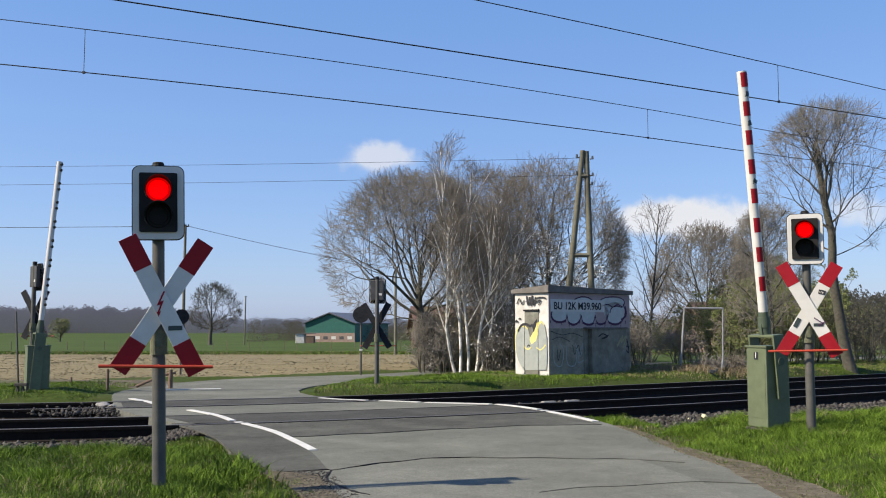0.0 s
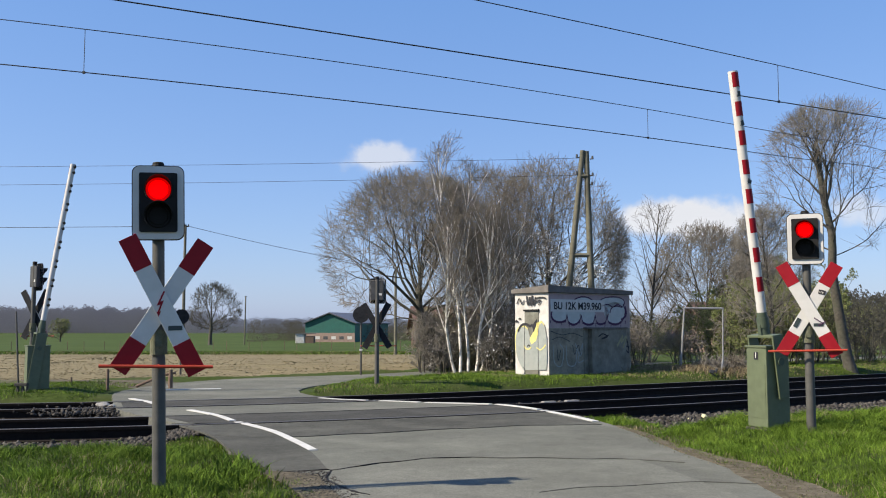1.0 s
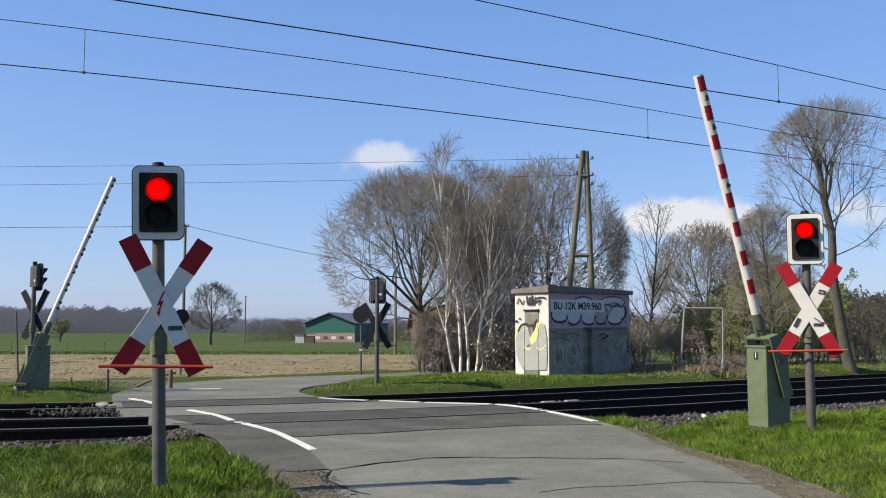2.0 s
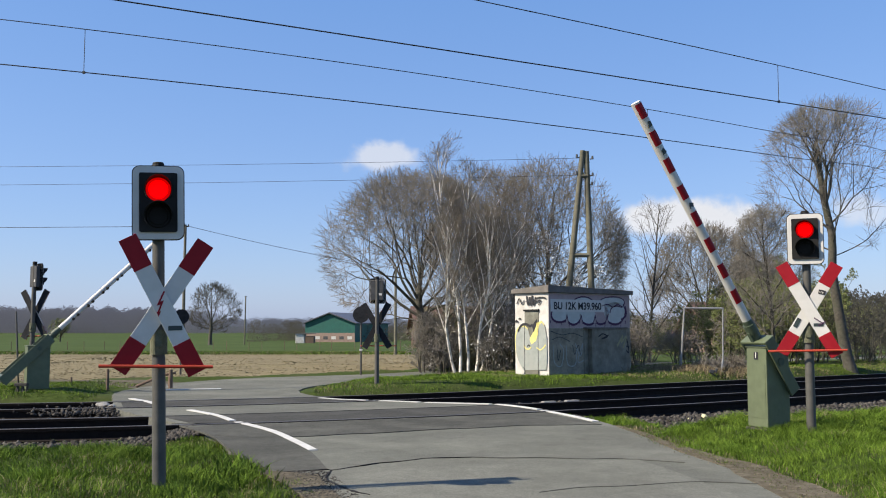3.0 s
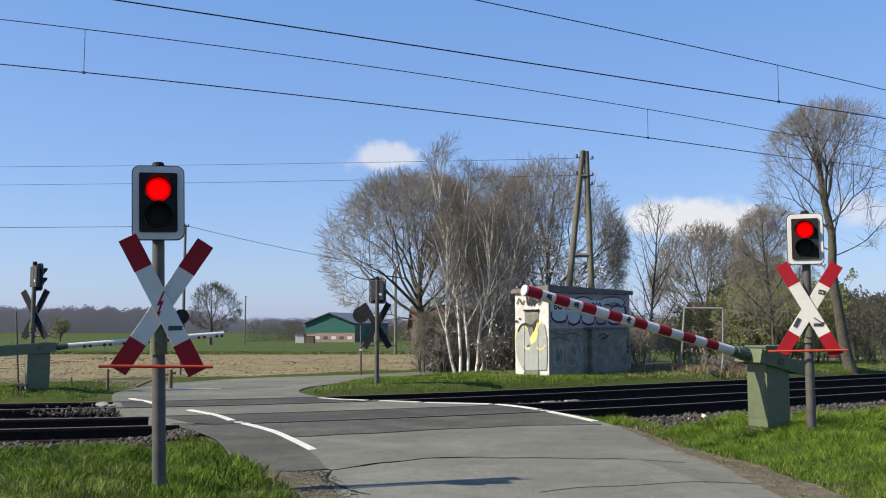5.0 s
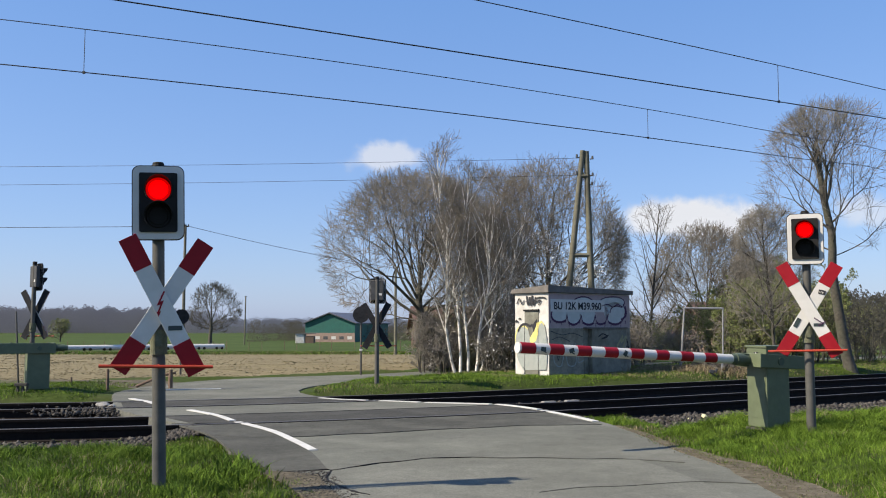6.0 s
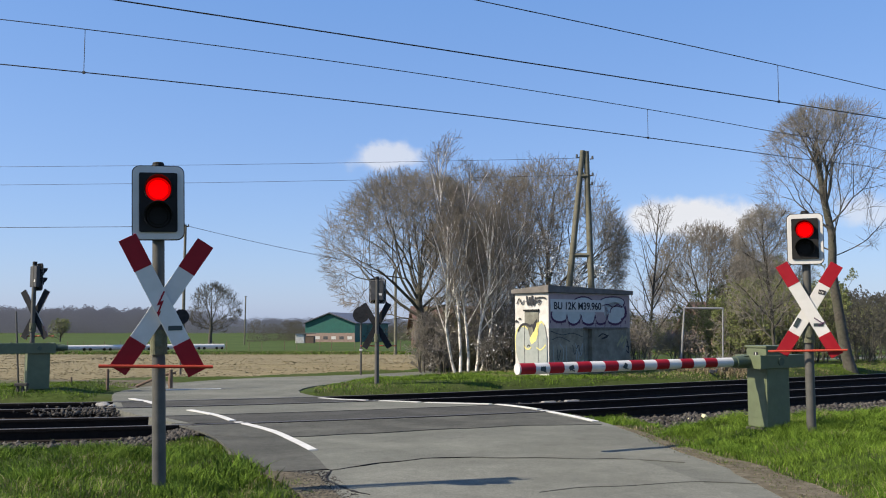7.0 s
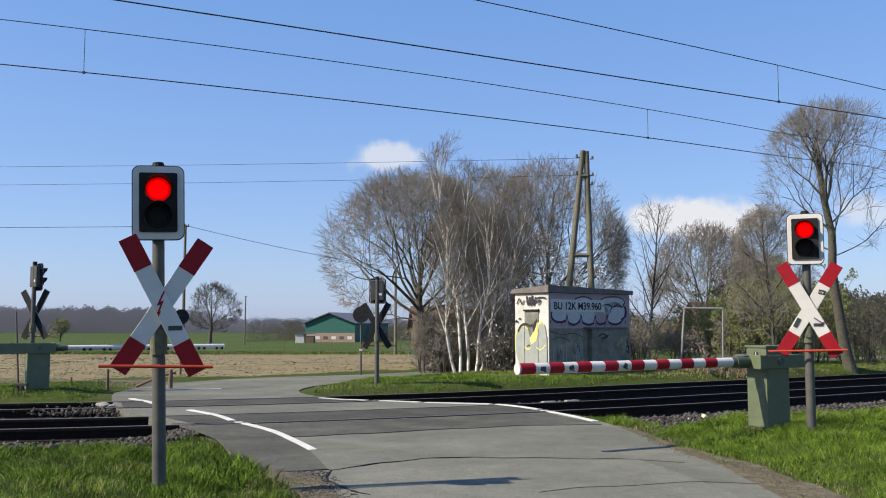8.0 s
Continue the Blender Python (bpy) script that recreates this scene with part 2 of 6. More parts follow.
def round_rect(w, h, r, n=5):
    pts = []
    for cx, cz, a0 in ((w / 2 - r, h / 2 - r, 0), (-w / 2 + r, h / 2 - r, 90), (-w / 2 + r, -h / 2 + r, 180), (w / 2 - r, -h / 2 + r, 270)):
        for i in range(n + 1):
            a = radians(a0 + 90 * i / n)
            pts.append((cx + r * math.cos(a), cz + r * math.sin(a)))
    return pts


def smooth(a, b, x):
    t = min(1.0, max(0.0, (x - a) / (b - a)))
    return t * t * (3 - 2 * t)


def spline(pts, n):
    """n+1 points evenly along a Catmull-Rom curve through pts."""
    P = [Vector(p) for p in pts]
    P = [2 * P[0] - P[1]] + P + [2 * P[-1] - P[-2]]
    dense = []
    for i in range(1, len(P) - 2):
        for k in range(12):
            t = k / 12
            p0, p1, p2, p3 = P[i - 1], P[i], P[i + 1], P[i + 2]
            dense.append(0.5 * ((2 * p1) + (p2 - p0) * t + (2 * p0 - 5 * p1 + 4 * p2 - p3) * t * t + (3 * p1 - p0 - 3 * p2 + p3) * t ** 3))
    dense.append(P[-2])
    s = [0.0]
    for a, b in zip(dense, dense[1:]):
        s.append(s[-1] + (b - a).length)
    out, j = [], 0
    for i in range(n + 1):
        w = s[-1] * i / n
        while j < len(s) - 2 and s[j + 1] < w:
            j += 1
        f = (w - s[j]) / max(1e-9, s[j + 1] - s[j])
        out.append(dense[j].lerp(dense[j + 1], min(1, f)))
    return out


# ---- the railway's line ----
def rail_y(x, lo=-8.0, hi=5.0):
    """Plan of the nearest rail: a gentle bend, straight outside it."""
    q = lambda u: 13.62 + 0.428 * u + 0.0185 * u * u
    g = lambda u: 0.428 + 0.037 * u
    if x < lo:
        return q(lo) + g(lo) * (x - lo)
    if x > hi:
        return q(hi) + g(hi) * (x - hi)
    return q(x)


def rail_slope(x, lo=-8.0, hi=5.0):
    return 0.428 + 0.037 * max(lo, min(hi, x))


def rail_point(x, off):
    """Point of the line's plan, moved off metres square to it, away from the camera."""
    g = rail_slope(x)
    k = math.hypot(1, g)
    return x - off * g / k, rail_y(x) + off / k


def rail_dist(x, y):
    """Rough distance from the nearest rail, away from the camera."""
    d = (y - rail_y(x)) / math.hypot(1, rail_slope(x))
    for _ in range(2):
        g = rail_slope(x + d * rail_slope(x) / math.hypot(1, rail_slope(x)))
        xn = x + d * g / math.hypot(1, g)
        px, py = rail_point(xn, d)
        d += (y - py) / math.hypot(1, g)
    return d


def wire_point(x, off):
    """Plan of the overhead wires, which swing out a little wider than the rails."""
    g = rail_slope(x, hi=11.0)
    k = math.hypot(1, g)
    return x - off * g / k, rail_y(x, hi=11.0) + off / k


RAILS = ((0.0, 0.0), (1.5, -0.02), (4.0, -0.085), (5.5, -0.10))


def rail_level(d):
    return -0.10 * smooth(0.5, 5.0, d)


# ---- road plan ----
ROAD_L = [(-0.6, -80), (-0.6, -12), (-0.6, 0), (-0.7, 5.0), (-0.96, 7.19), (-1.41, 8.32), (-2.13, 9.79), (-2.73, 11.3), (-3.6, 12.7), (-4.7, 14.3), (-5.6, 16.1), (-6.3, 18.0),
          (-6.9, 19.8), (-7.0, 21.8), (-6.6, 23.8), (-5.2, 25.9), (-2.68, 27.5), (-0.3, 29.8), (6.0, 36.0), (14.0, 44.0), (40, 70)]
ROAD_R = [(2.6, -80), (2.6, -12), (2.6, 0), (2.62, 5.0), (2.63, 7.19), (2.68, 8.32), (2.46, 9.79), (2.36, 11.3), (2.16, 12.8), (1.58, 14.6), (0.86, 15.9), (-0.5, 17.0),
          (-1.9, 18.0), (-2.8, 19.3), (-3.15, 20.7), (-2.95, 22.4), (-1.9, 25.0), (0.1, 27.3), (6.4, 33.2), (14.4, 41.0), (41, 67)]


def road_edges():
    """Both edges, matched station by station."""
    n = len(ROAD_L) - 1
    a, b = [], []
    for lst, out in ((ROAD_L, a), (ROAD_R, b)):
        P = [Vector((x, y)) for x, y in lst]
        P = [2 * P[0] - P[1]] + P + [2 * P[-1] - P[-2]]
        for i in range(1, n + 1):
            for k in range(8):
                t = k / 8
                p0, p1, p2, p3 = P[i - 1], P[i], P[i + 1], P[i + 2]
                out.append(0.5 * ((2 * p1) + (p2 - p0) * t + (2 * p0 - 5 * p1 + 4 * p2 - p3) * t * t + (3 * p1 - p0 - 3 * p2 + p3) * t ** 3))
        out.append(P[-2])
    return a, b


EDGE_L, EDGE_R = road_edges()
_poly = [(p.x, p.y) for p in EDGE_L] + [(p.x, p.y) for p in EDGE_R[::-1]]
POLY = np.array(_poly)


def in_road(x, y, grow=0.0):
    """Signed: positive inside the road, metres from its edge."""
    A, B = POLY, np.roll(POLY, -1, axis=0)
    c = ((A[:, 1] > y) != (B[:, 1] > y))
    with np.errstate(divide="ignore", invalid="ignore"):
        xi = A[:, 0] + (y - A[:, 1]) * (B[:, 0] - A[:, 0]) / (B[:, 1] - A[:, 1])
    inside = bool(np.count_nonzero(c & (x < xi)) % 2)
    ab = B - A
    t = np.clip(((x - A[:, 0]) * ab[:, 0] + (y - A[:, 1]) * ab[:, 1]) / np.maximum(1e-9, (ab ** 2).sum(1)), 0, 1)
    d = np.hypot(A[:, 0] + t * ab[:, 0] - x, A[:, 1] + t * ab[:, 1] - y).min()
    return d if inside else -d


def road_z(x, y):
    d = rail_dist(x, y)
    return rail_level(d) - 0.03 * smooth(6.5, 12, d) - fall(y)


def fall(y):
    """How far the land drops with distance."""
    st = ((0, 0), (34, 0.0), (62, 0.48), (100, 1.08), (220, 2.48), (300, 2.5), (500, 2.1), (900, 1.0), (5000, 1.0))
    for (a, u), (b, v) in zip(st, st[1:]):
        if y <= b:
            return u + (v - u) * max(0, (y - a)) / (b - a)
    return 1.0


def land_z(x, y):
    """Height of the ground sheet."""
    d = rail_dist(x, y) if y < 120 else 60.0
    r = in_road(x, y) if -85 < y < 72 and -12 < x < 45 else -20.0
    z = -0.1 - fall(y)
    wob = 0.05 * noise.noise(Vector((x * 0.5, y * 0.5, 0))) + 0.03 * noise.noise(Vector((x * 1.7, y * 1.7, 3)))
    if d < 0:
        z = -0.02 + wob + 0.10 * smooth(0.3, 1.6, -r) * smooth(-1.4, -3.0, d) - 0.16 * smooth(-2.9, -2.1, d)
    elif d < 40:
        z += wob + 0.10 * smooth(6.6, 8.0, d) * (1 - smooth(9, 14, d)) * smooth(0.2, 1.2, -r)
    if -2.4 < d < 7.2:
        low = -0.42 + 0.24 * (1 - smooth(-2.4, -2.0, d)) + 0.3 * smooth(6.6, 7.2, d)
        if d < -0.15:
            low = max(low, -0.07 - 0.4 * smooth(0.35, 1.3, -r))
        z = min(z, low)
    if r > -0.35:
        z = min(z, road_z(x, y) - 0.012 - 0.10 * smooth(0.0, 0.3, r))
    return z


def field_mask(x, y):
    """Ploughed land beyond the road."""
    front = 22.5 + 0.55 * (x + 12) + 0.6 * noise.noise(Vector((x * 0.4, 0, 0)))
    if x > -5.6:
        front = 26.4 + 0.9 * (x + 5.2)
    return y > front + 0.5 and y < 62 + 1.2 * noise.noise(Vector((x * 0.3, 7, 0))) and x < 9


def ground():
    xs = np.unique(np.concatenate([np.arange(-14, 16.01, 0.25), np.arange(-70, -14, 2.0), np.arange(16, 70, 2.0), np.geomspace(70, 2500, 22), -np.geomspace(70, 2500, 22)]))
    ys = np.unique(np.concatenate([np.arange(3, 34.01, 0.25), np.arange(-12, 3, 1.0), np.arange(34, 70, 1.0), np.geomspace(70, 3500, 40), -np.geomspace(12, 2500, 14)]))
    verts = [(x, y, land_z(x, y)) for y in ys for x in xs]
    nx = len(xs)
    faces, mi = [], []
    for j in range(len(ys) - 1):
        for i in range(nx - 1):
            faces.append((j * nx + i, j * nx + i + 1, (j + 1) * nx + i + 1, (j + 1) * nx + i))
            cx, cy = (xs[i] + xs[i + 1]) / 2, (ys[j] + ys[j + 1]) / 2
            if field_mask(cx, cy):
                k = 1
            elif cy > 30 + max(0, cx * 0.5):
                k = 2
            else:
                k = 0
                if cx < -6.5 and cy > 21.4 - 0.06 * cx and cy < 24:
                    k = 3
            mi.append(k)
    me = bpy.data.meshes.new("ground")
    me.from_pydata(verts, [], faces)
    for mt in ("soil_grass", "field", "meadow", "dirt"):
        me.materials.append(M[mt])
    me.polygons.foreach_set("material_index", mi)
    me.polygons.foreach_set("use_smooth", [True] * len(faces))
    return tagged(new("ground", me), "grassy verge, ploughed field and green meadow", "ground", kind="structure")


def road():
    """Asphalt roadway with a crumbling thickness at its edges."""
    bm = bmesh.new()
    W = 12
    rows = []
    for a, b in zip(EDGE_L, EDGE_R):
        row = []
        for i in range(W + 1):
            p = a.lerp(b, i / W)
            e = 0.03 * noise.noise(Vector((p.x * 2.3, p.y * 2.3, 0))) if i in (0, W) else 0
            row.append(bm.verts.new((p.x + e, p.y + e, road_z(p.x, p.y))))
        lo = [bm.verts.new(v.co - Vector((0, 0, 0.12))) for v in (row[0], row[-1])]
        rows.append([lo[0]] + row + [lo[1]])
    for r0, r1 in zip(rows, rows[1:]):
        for i in range(W + 2):
            bm.faces.new((r0[i], r0[i + 1], r1[i + 1], r1[i]))
    bmesh.ops.recalc_face_normals(bm, faces=bm.faces)
    ob = mesh_ob("road", bm, M["asphalt"])
    return tagged(ob, "worn grey asphalt road over the tracks", "road", kind="structure")


def strip(name, pts, width, lift, material, label, category, n=40, taper=False, wob=0.0, parent=None):
    """A thin layer laid along a curve on the road."""
    c = spline([(x, y, 0) for x, y in pts], n)
    bm = bmesh.new()
    prev = None
    for i, p in enumerate(c):
        d = (c[min(n, i + 1)] - c[max(0, i - 1)]).normalized()
        nrm = Vector((-d.y, d.x, 0))
        w = width / 2 * (1 + wob * noise.noise(Vector((i * 0.9, width * 40, 1))))
        if taper:
            w *= min(1, (i + 0.3) / 4, (n - i + 0.3) / 4)
        q = [p + nrm * w, p - nrm * w]
        top = [bm.verts.new((u.x, u.y, road_z(u.x, u.y) + lift)) for u in q]
        bot = [bm.verts.new(v.co - Vector((0, 0, 0.03))) for v in top]
        ring = (top[0], top[1], bot[1], bot[0])
        if prev:
            for k in range(4):
                bm.faces.new((prev[k], prev[(k + 1) % 4], ring[(k + 1) % 4], ring[k]))
        else:
            bm.faces.new(ring)
        prev = ring
    bm.faces.new(prev[::-1])
    bmesh.ops.recalc_face_normals(bm, faces=bm.faces)
    ob = mesh_ob(name, bm, M[material])
    return tagged(ob, label, category, kind="structure")


def sheet_between(name, left, right, lift, material, label, n=24, w=8, drop=0.0):
    """A thin patch of surfacing between two curves."""
    a, b = spline([(x, y, 0) for x, y in left], n), spline([(x, y, 0) for x, y in right], n)
    bm = bmesh.new()
    rows = []
    for p, q in zip(a, b):
        row = []
        for i in range(w + 1):
            u = p.lerp(q, i / w)
            row.append(bm.verts.new((u.x, u.y, road_z(u.x, u.y) + lift - drop * i / w)))
        rows.append(row)
    for r0, r1 in zip(rows, rows[1:]):
        for i in range(w):
            bm.faces.new((r0[i], r0[i + 1], r1[i + 1], r1[i]))
    bmesh.ops.recalc_face_normals(bm, faces=bm.faces)
    top = set(bm.verts)
    bmesh.ops.solidify(bm, geom=bm.faces[:], thickness=0.02)
    rest = [v for v in bm.verts if v not in top]
    if sum(v.co.z for v in rest) / len(rest) > sum(v.co.z for v in top) / len(top):
        for v in rest:
            v.co.z -= 0.04
    bmesh.ops.recalc_face_normals(bm, faces=bm.faces)
    ob = mesh_ob(name, bm, M[material])
    return tagged(ob, label, "road", kind="structure")


def tracks():
    XS = np.concatenate([np.linspace(-120, -9, 30), np.linspace(-8.6, 12, 70), np.linspace(13, 160, 30)])
    # ballast bed
    bm = bmesh.new()
    prof = ((-2.7, -0.42), (-2.3, -0.24), (-1.3, -0.20), (-0.75, -0.15), (0.75, -0.18), (2.2, -0.19), (2.75, -0.23), (3.3, -0.25), (4.75, -0.27), (6.2, -0.28), (6.9, -0.40), (7.4, -0.6))
    rows = []
    for x in XS:
        row = []
        for off, z in prof:
            px, py = rail_point(x, off)
            row.append(bm.verts.new((px, py, z + 0.02 * noise.noise(Vector((px * 3, py * 3, 0))))))
        rows.append(row)
    for r0, r1 in zip(rows, rows[1:]):
        for i in range(len(prof) - 1):
            bm.faces.new((r0[i], r1[i], r1[i + 1], r0[i + 1]))
    bmesh.ops.recalc_face_normals(bm, faces=bm.faces)
    tagged(mesh_ob("ballast_bed", bm, M["ballast"]), "dark grey-brown crushed stone bed under the rails", "ballast", kind="structure")
    # rails
    sec = [(-0.07, -0.17), (0.07, -0.17), (0.07, -0.155), (0.012, -0.135), (0.012, -0.045), (0.036, -0.035), (0.036, -0.004), (0.028, 0.0), (-0.028, 0.0), (-0.036, -0.004), (-0.036, -0.035), (-0.012, -0.045), (-0.012, -0.135), (-0.07, -0.155)]
    for off, z in RAILS:
        bm = bmesh.new()
        prev = None
        for x in XS:
            ring = []
            for o, h in sec:
                px, py = rail_point(x, off + o)
                ring.append(bm.verts.new((px, py, z + h + 0.008)))
            if prev:
                for k in range(len(sec)):
                    bm.faces.new((prev[k], prev[(k + 1) % len(sec)], ring[(k + 1) % len(sec)], ring[k]))
            prev = ring
        bmesh.ops.recalc_face_normals(bm, faces=bm.faces)
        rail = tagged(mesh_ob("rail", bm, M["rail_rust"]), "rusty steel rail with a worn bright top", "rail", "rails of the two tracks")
        bm = bmesh.new()
        prev = None
        for x in XS:
            ring = []
            for o, h in ((-0.027, 0.0), (-0.02, 0.003), (0.02, 0.003), (0.027, 0.0)):
                px, py = rail_point(x, off + o)
                ring.append(bm.verts.new((px, py, z + h + 0.0085)))
            if prev:
                for k in range(3):
                    bm.faces.new((prev[k], prev[k + 1], ring[k + 1], ring[k]))
            prev = ring
        bmesh.ops.recalc_face_normals(bm, faces=bm.faces)
        part("running_surface", bm, M["rail_top"], rail, "bright worn running surface")


def signal(name, m, label, group, box_yaw=0.0, board_yaw=0.0, lit=True, box_dx=0.0, board_dx=0.018, arrow=True, bar_tilt=0.0, board_roll=0.0):
    """Crossing signal: pole, light box and diagonal cross. Local -y is its front, base at z=0."""
    s = empty(name, m)
    bm = bmesh.new()
    cyl(bm, 0.052, 0.050, 1.25, Matrix.Translation((0, 0, -0.3)), n=20)
    cyl(bm, 0.046, 0.046, 1.5, Matrix.Translation((0, 0, 0.9)), 20)
    part("pole", bm, M["galv"], s, "weathered grey steel pole", True)
    bm = bmesh.new()
    cyl(bm, 0.066, 0.066, 0.19, Matrix.Translation((0, 0, 0.97)), 18)
    box(bm, 0.05, 0.16, 0.04, Matrix.Translation((0, 0, 1.05)))
    part("clamp_sleeve", bm, M["lichen_metal"], s, "lichen-covered clamp sleeve")
    R = pose(0, 0, 0, 0, 0, box_yaw)
    hb = part("light_box", prism(bmesh.new(), round_rect(0.378, 0.568, 0.055), 0.03, R @ Matrix.Translation((box_dx, -0.10, 2.14))), M["white_paint"], s, "white-edged backing board")
    hb.data.materials.append(M["board_back"])
    bm = bmesh.new()
    box(bm, 0.29, 0.09, 0.45, R @ Matrix.Translation((box_dx, -0.015, 2.15)), 0.012)
    part("housing", bm, M["dark_grey"], s, "dark rear housing")
    bm = bmesh.new()
    box(bm, 0.07, 0.004, 0.05, R @ Matrix.Translation((box_dx - 0.08, 0.033, 2.06)))
    part("maker_plate", bm, M["white_paint"], s, "small white plate on the housing")
    edge = prism(bmesh.new(), round_rect(0.392, 0.582, 0.06), 0.022, R @ Matrix.Translation((box_dx, -0.092, 2.14)))
    part("rim", edge, M["board_back"], s, "dark rim behind the board")
    bm = prism(bmesh.new(), round_rect(0.284, 0.46, 0.012, 2), 0.02, R @ Matrix.Translation((box_dx, -0.118, 2.142)))
    face = part("face_panel", bm, M["black"], s, "matt black lamp panel")
    for z, mt, nm in ((2.24, "lens_red" if lit else "lens_off", "red_lens"), (2.035, "lens_off", "yellow_lens")):
        L = R @ Matrix.Translation((box_dx + 0.0, -0.118, z)) @ pose(0, 0, 0, 90)
        bm = bmesh.new()
        cyl(bm, 0.080, 0.068, 0.014, L, 28)
        part(nm, bm, M[mt], s, "glowing red signal lens" if mt == "lens_red" else "dark unlit signal lens", True)
        bm = bmesh.new()
        cyl(bm, 0.094, 0.088, 0.008, L, 28)
        part("lens_ring", bm, M["lens_edge" if mt == "lens_red" else "lens_off"], s)
        bm = bmesh.new()
        # hood: open at the bottom, longest on top
        n = 18
        rows = []
        for i in range(n + 1):
            a = radians(-35 + 250 * i / n)
            dep = 0.15 * (0.35 + 0.65 * max(0, math.sin(a)) ** 0.6) if math.sin(a) > 0 else 0.05
            rows.append([bm.verts.new(L @ Vector((r * math.cos(a), r * math.sin(a), d))) for r, d in ((0.104, 0), (0.104, dep), (0.099, dep), (0.099, 0))])
        for r0, r1 in zip(rows, rows[1:]):
            for k in range(3):
                bm.faces.new((r0[k], r1[k], r1[k + 1], r0[k + 1]))
        bmesh.ops.recalc_face_normals(bm, faces=bm.faces)
        part("hood", bm, M["black"], s)
    bm = bmesh.new()
    cyl(bm, 0.05, 0.04, 0.03, Matrix.Translation((box_dx, 0, 2.44)), 14)
    cyl(bm, 0.046, 0.046, 0.08, Matrix.Translation((0, 0, 2.38)), 14)
    part("pole_cap", bm, M["black"], s)
    # the diagonal cross
    B = pose(0, 0, 0, 0, 0, board_yaw)
    for ang, y in ((-28.5, -0.105), (31.5, -0.080)):
        A = B @ Matrix.Translation((board_dx, y, 1.345)) @ pose(0, 0, 0, 0, ang + board_roll, 0)
        bm = bmesh.new()
        box(bm, 0.138, 0.018, 1.165, A @ Matrix.Translation((0, 0.009, 0)), 0.003)
        board = part("cross_board", bm, M["white_paint"], s, "white diagonal board with red ends")
        bm = bmesh.new()
        box(bm, 0.138, 0.004, 1.165, A @ Matrix.Translation((0, 0.0205, 0)))
        part("back_plate", bm, M["board_back"], board, "dark bare back of the board")
        for e in (-1, 1):
            bm = bmesh.new()
            box(bm, 0.142, 0.012, 0.264, A @ Matrix.Translation((0, 0.003, e * 0.452)), 0.002)
            part("red_end", bm, M["red_paint"], board, "red reflective end")
        if y == -0.105:
            bolt = [(0.020, 0.12), (0.038, 0.12), (-0.006, 0.026), (0.026, 0.036), (-0.014, -0.068), (0.0, -0.064), (-0.022, -0.118), (-0.042, -0.068), (-0.030, -0.070), (-0.006, -0.004), (-0.040, -0.014)]
            if arrow:
                bm = prism(bmesh.new(), [(u * 0.82, v * 0.82) for u, v in bolt], 0.003, B @ Matrix.Translation((board_dx - 0.01, y - 0.003, 1.345 + 0.01)))
                part("bolt_symbol", bm, M["red_paint"], board, "red lightning arrow symbol")
            bm = bmesh.new()
            box(bm, 0.105, 0.003, 0.036, B @ Matrix.Translation((board_dx + 0.095, y - 0.0015, 1.345 - 0.175)))
            part("small_label", bm, M["label_dark"], board, "small dark label plate")
    bm = bmesh.new()
    rod(bm, B @ Vector((-0.43, -0.13, 0.885 - bar_tilt)), B @ Vector((0.40, -0.13, 0.88 + bar_tilt)), 0.0125, 8)
    rod(bm, B @ Vector((0, -0.13, 0.882)), B @ Vector((0, 0, 0.882)), 0.015, 8)
    part("guard_bar", bm, M["bar_red"], s, "thin red guard bar")
    return tagged(s, label, "crossing signal", group)


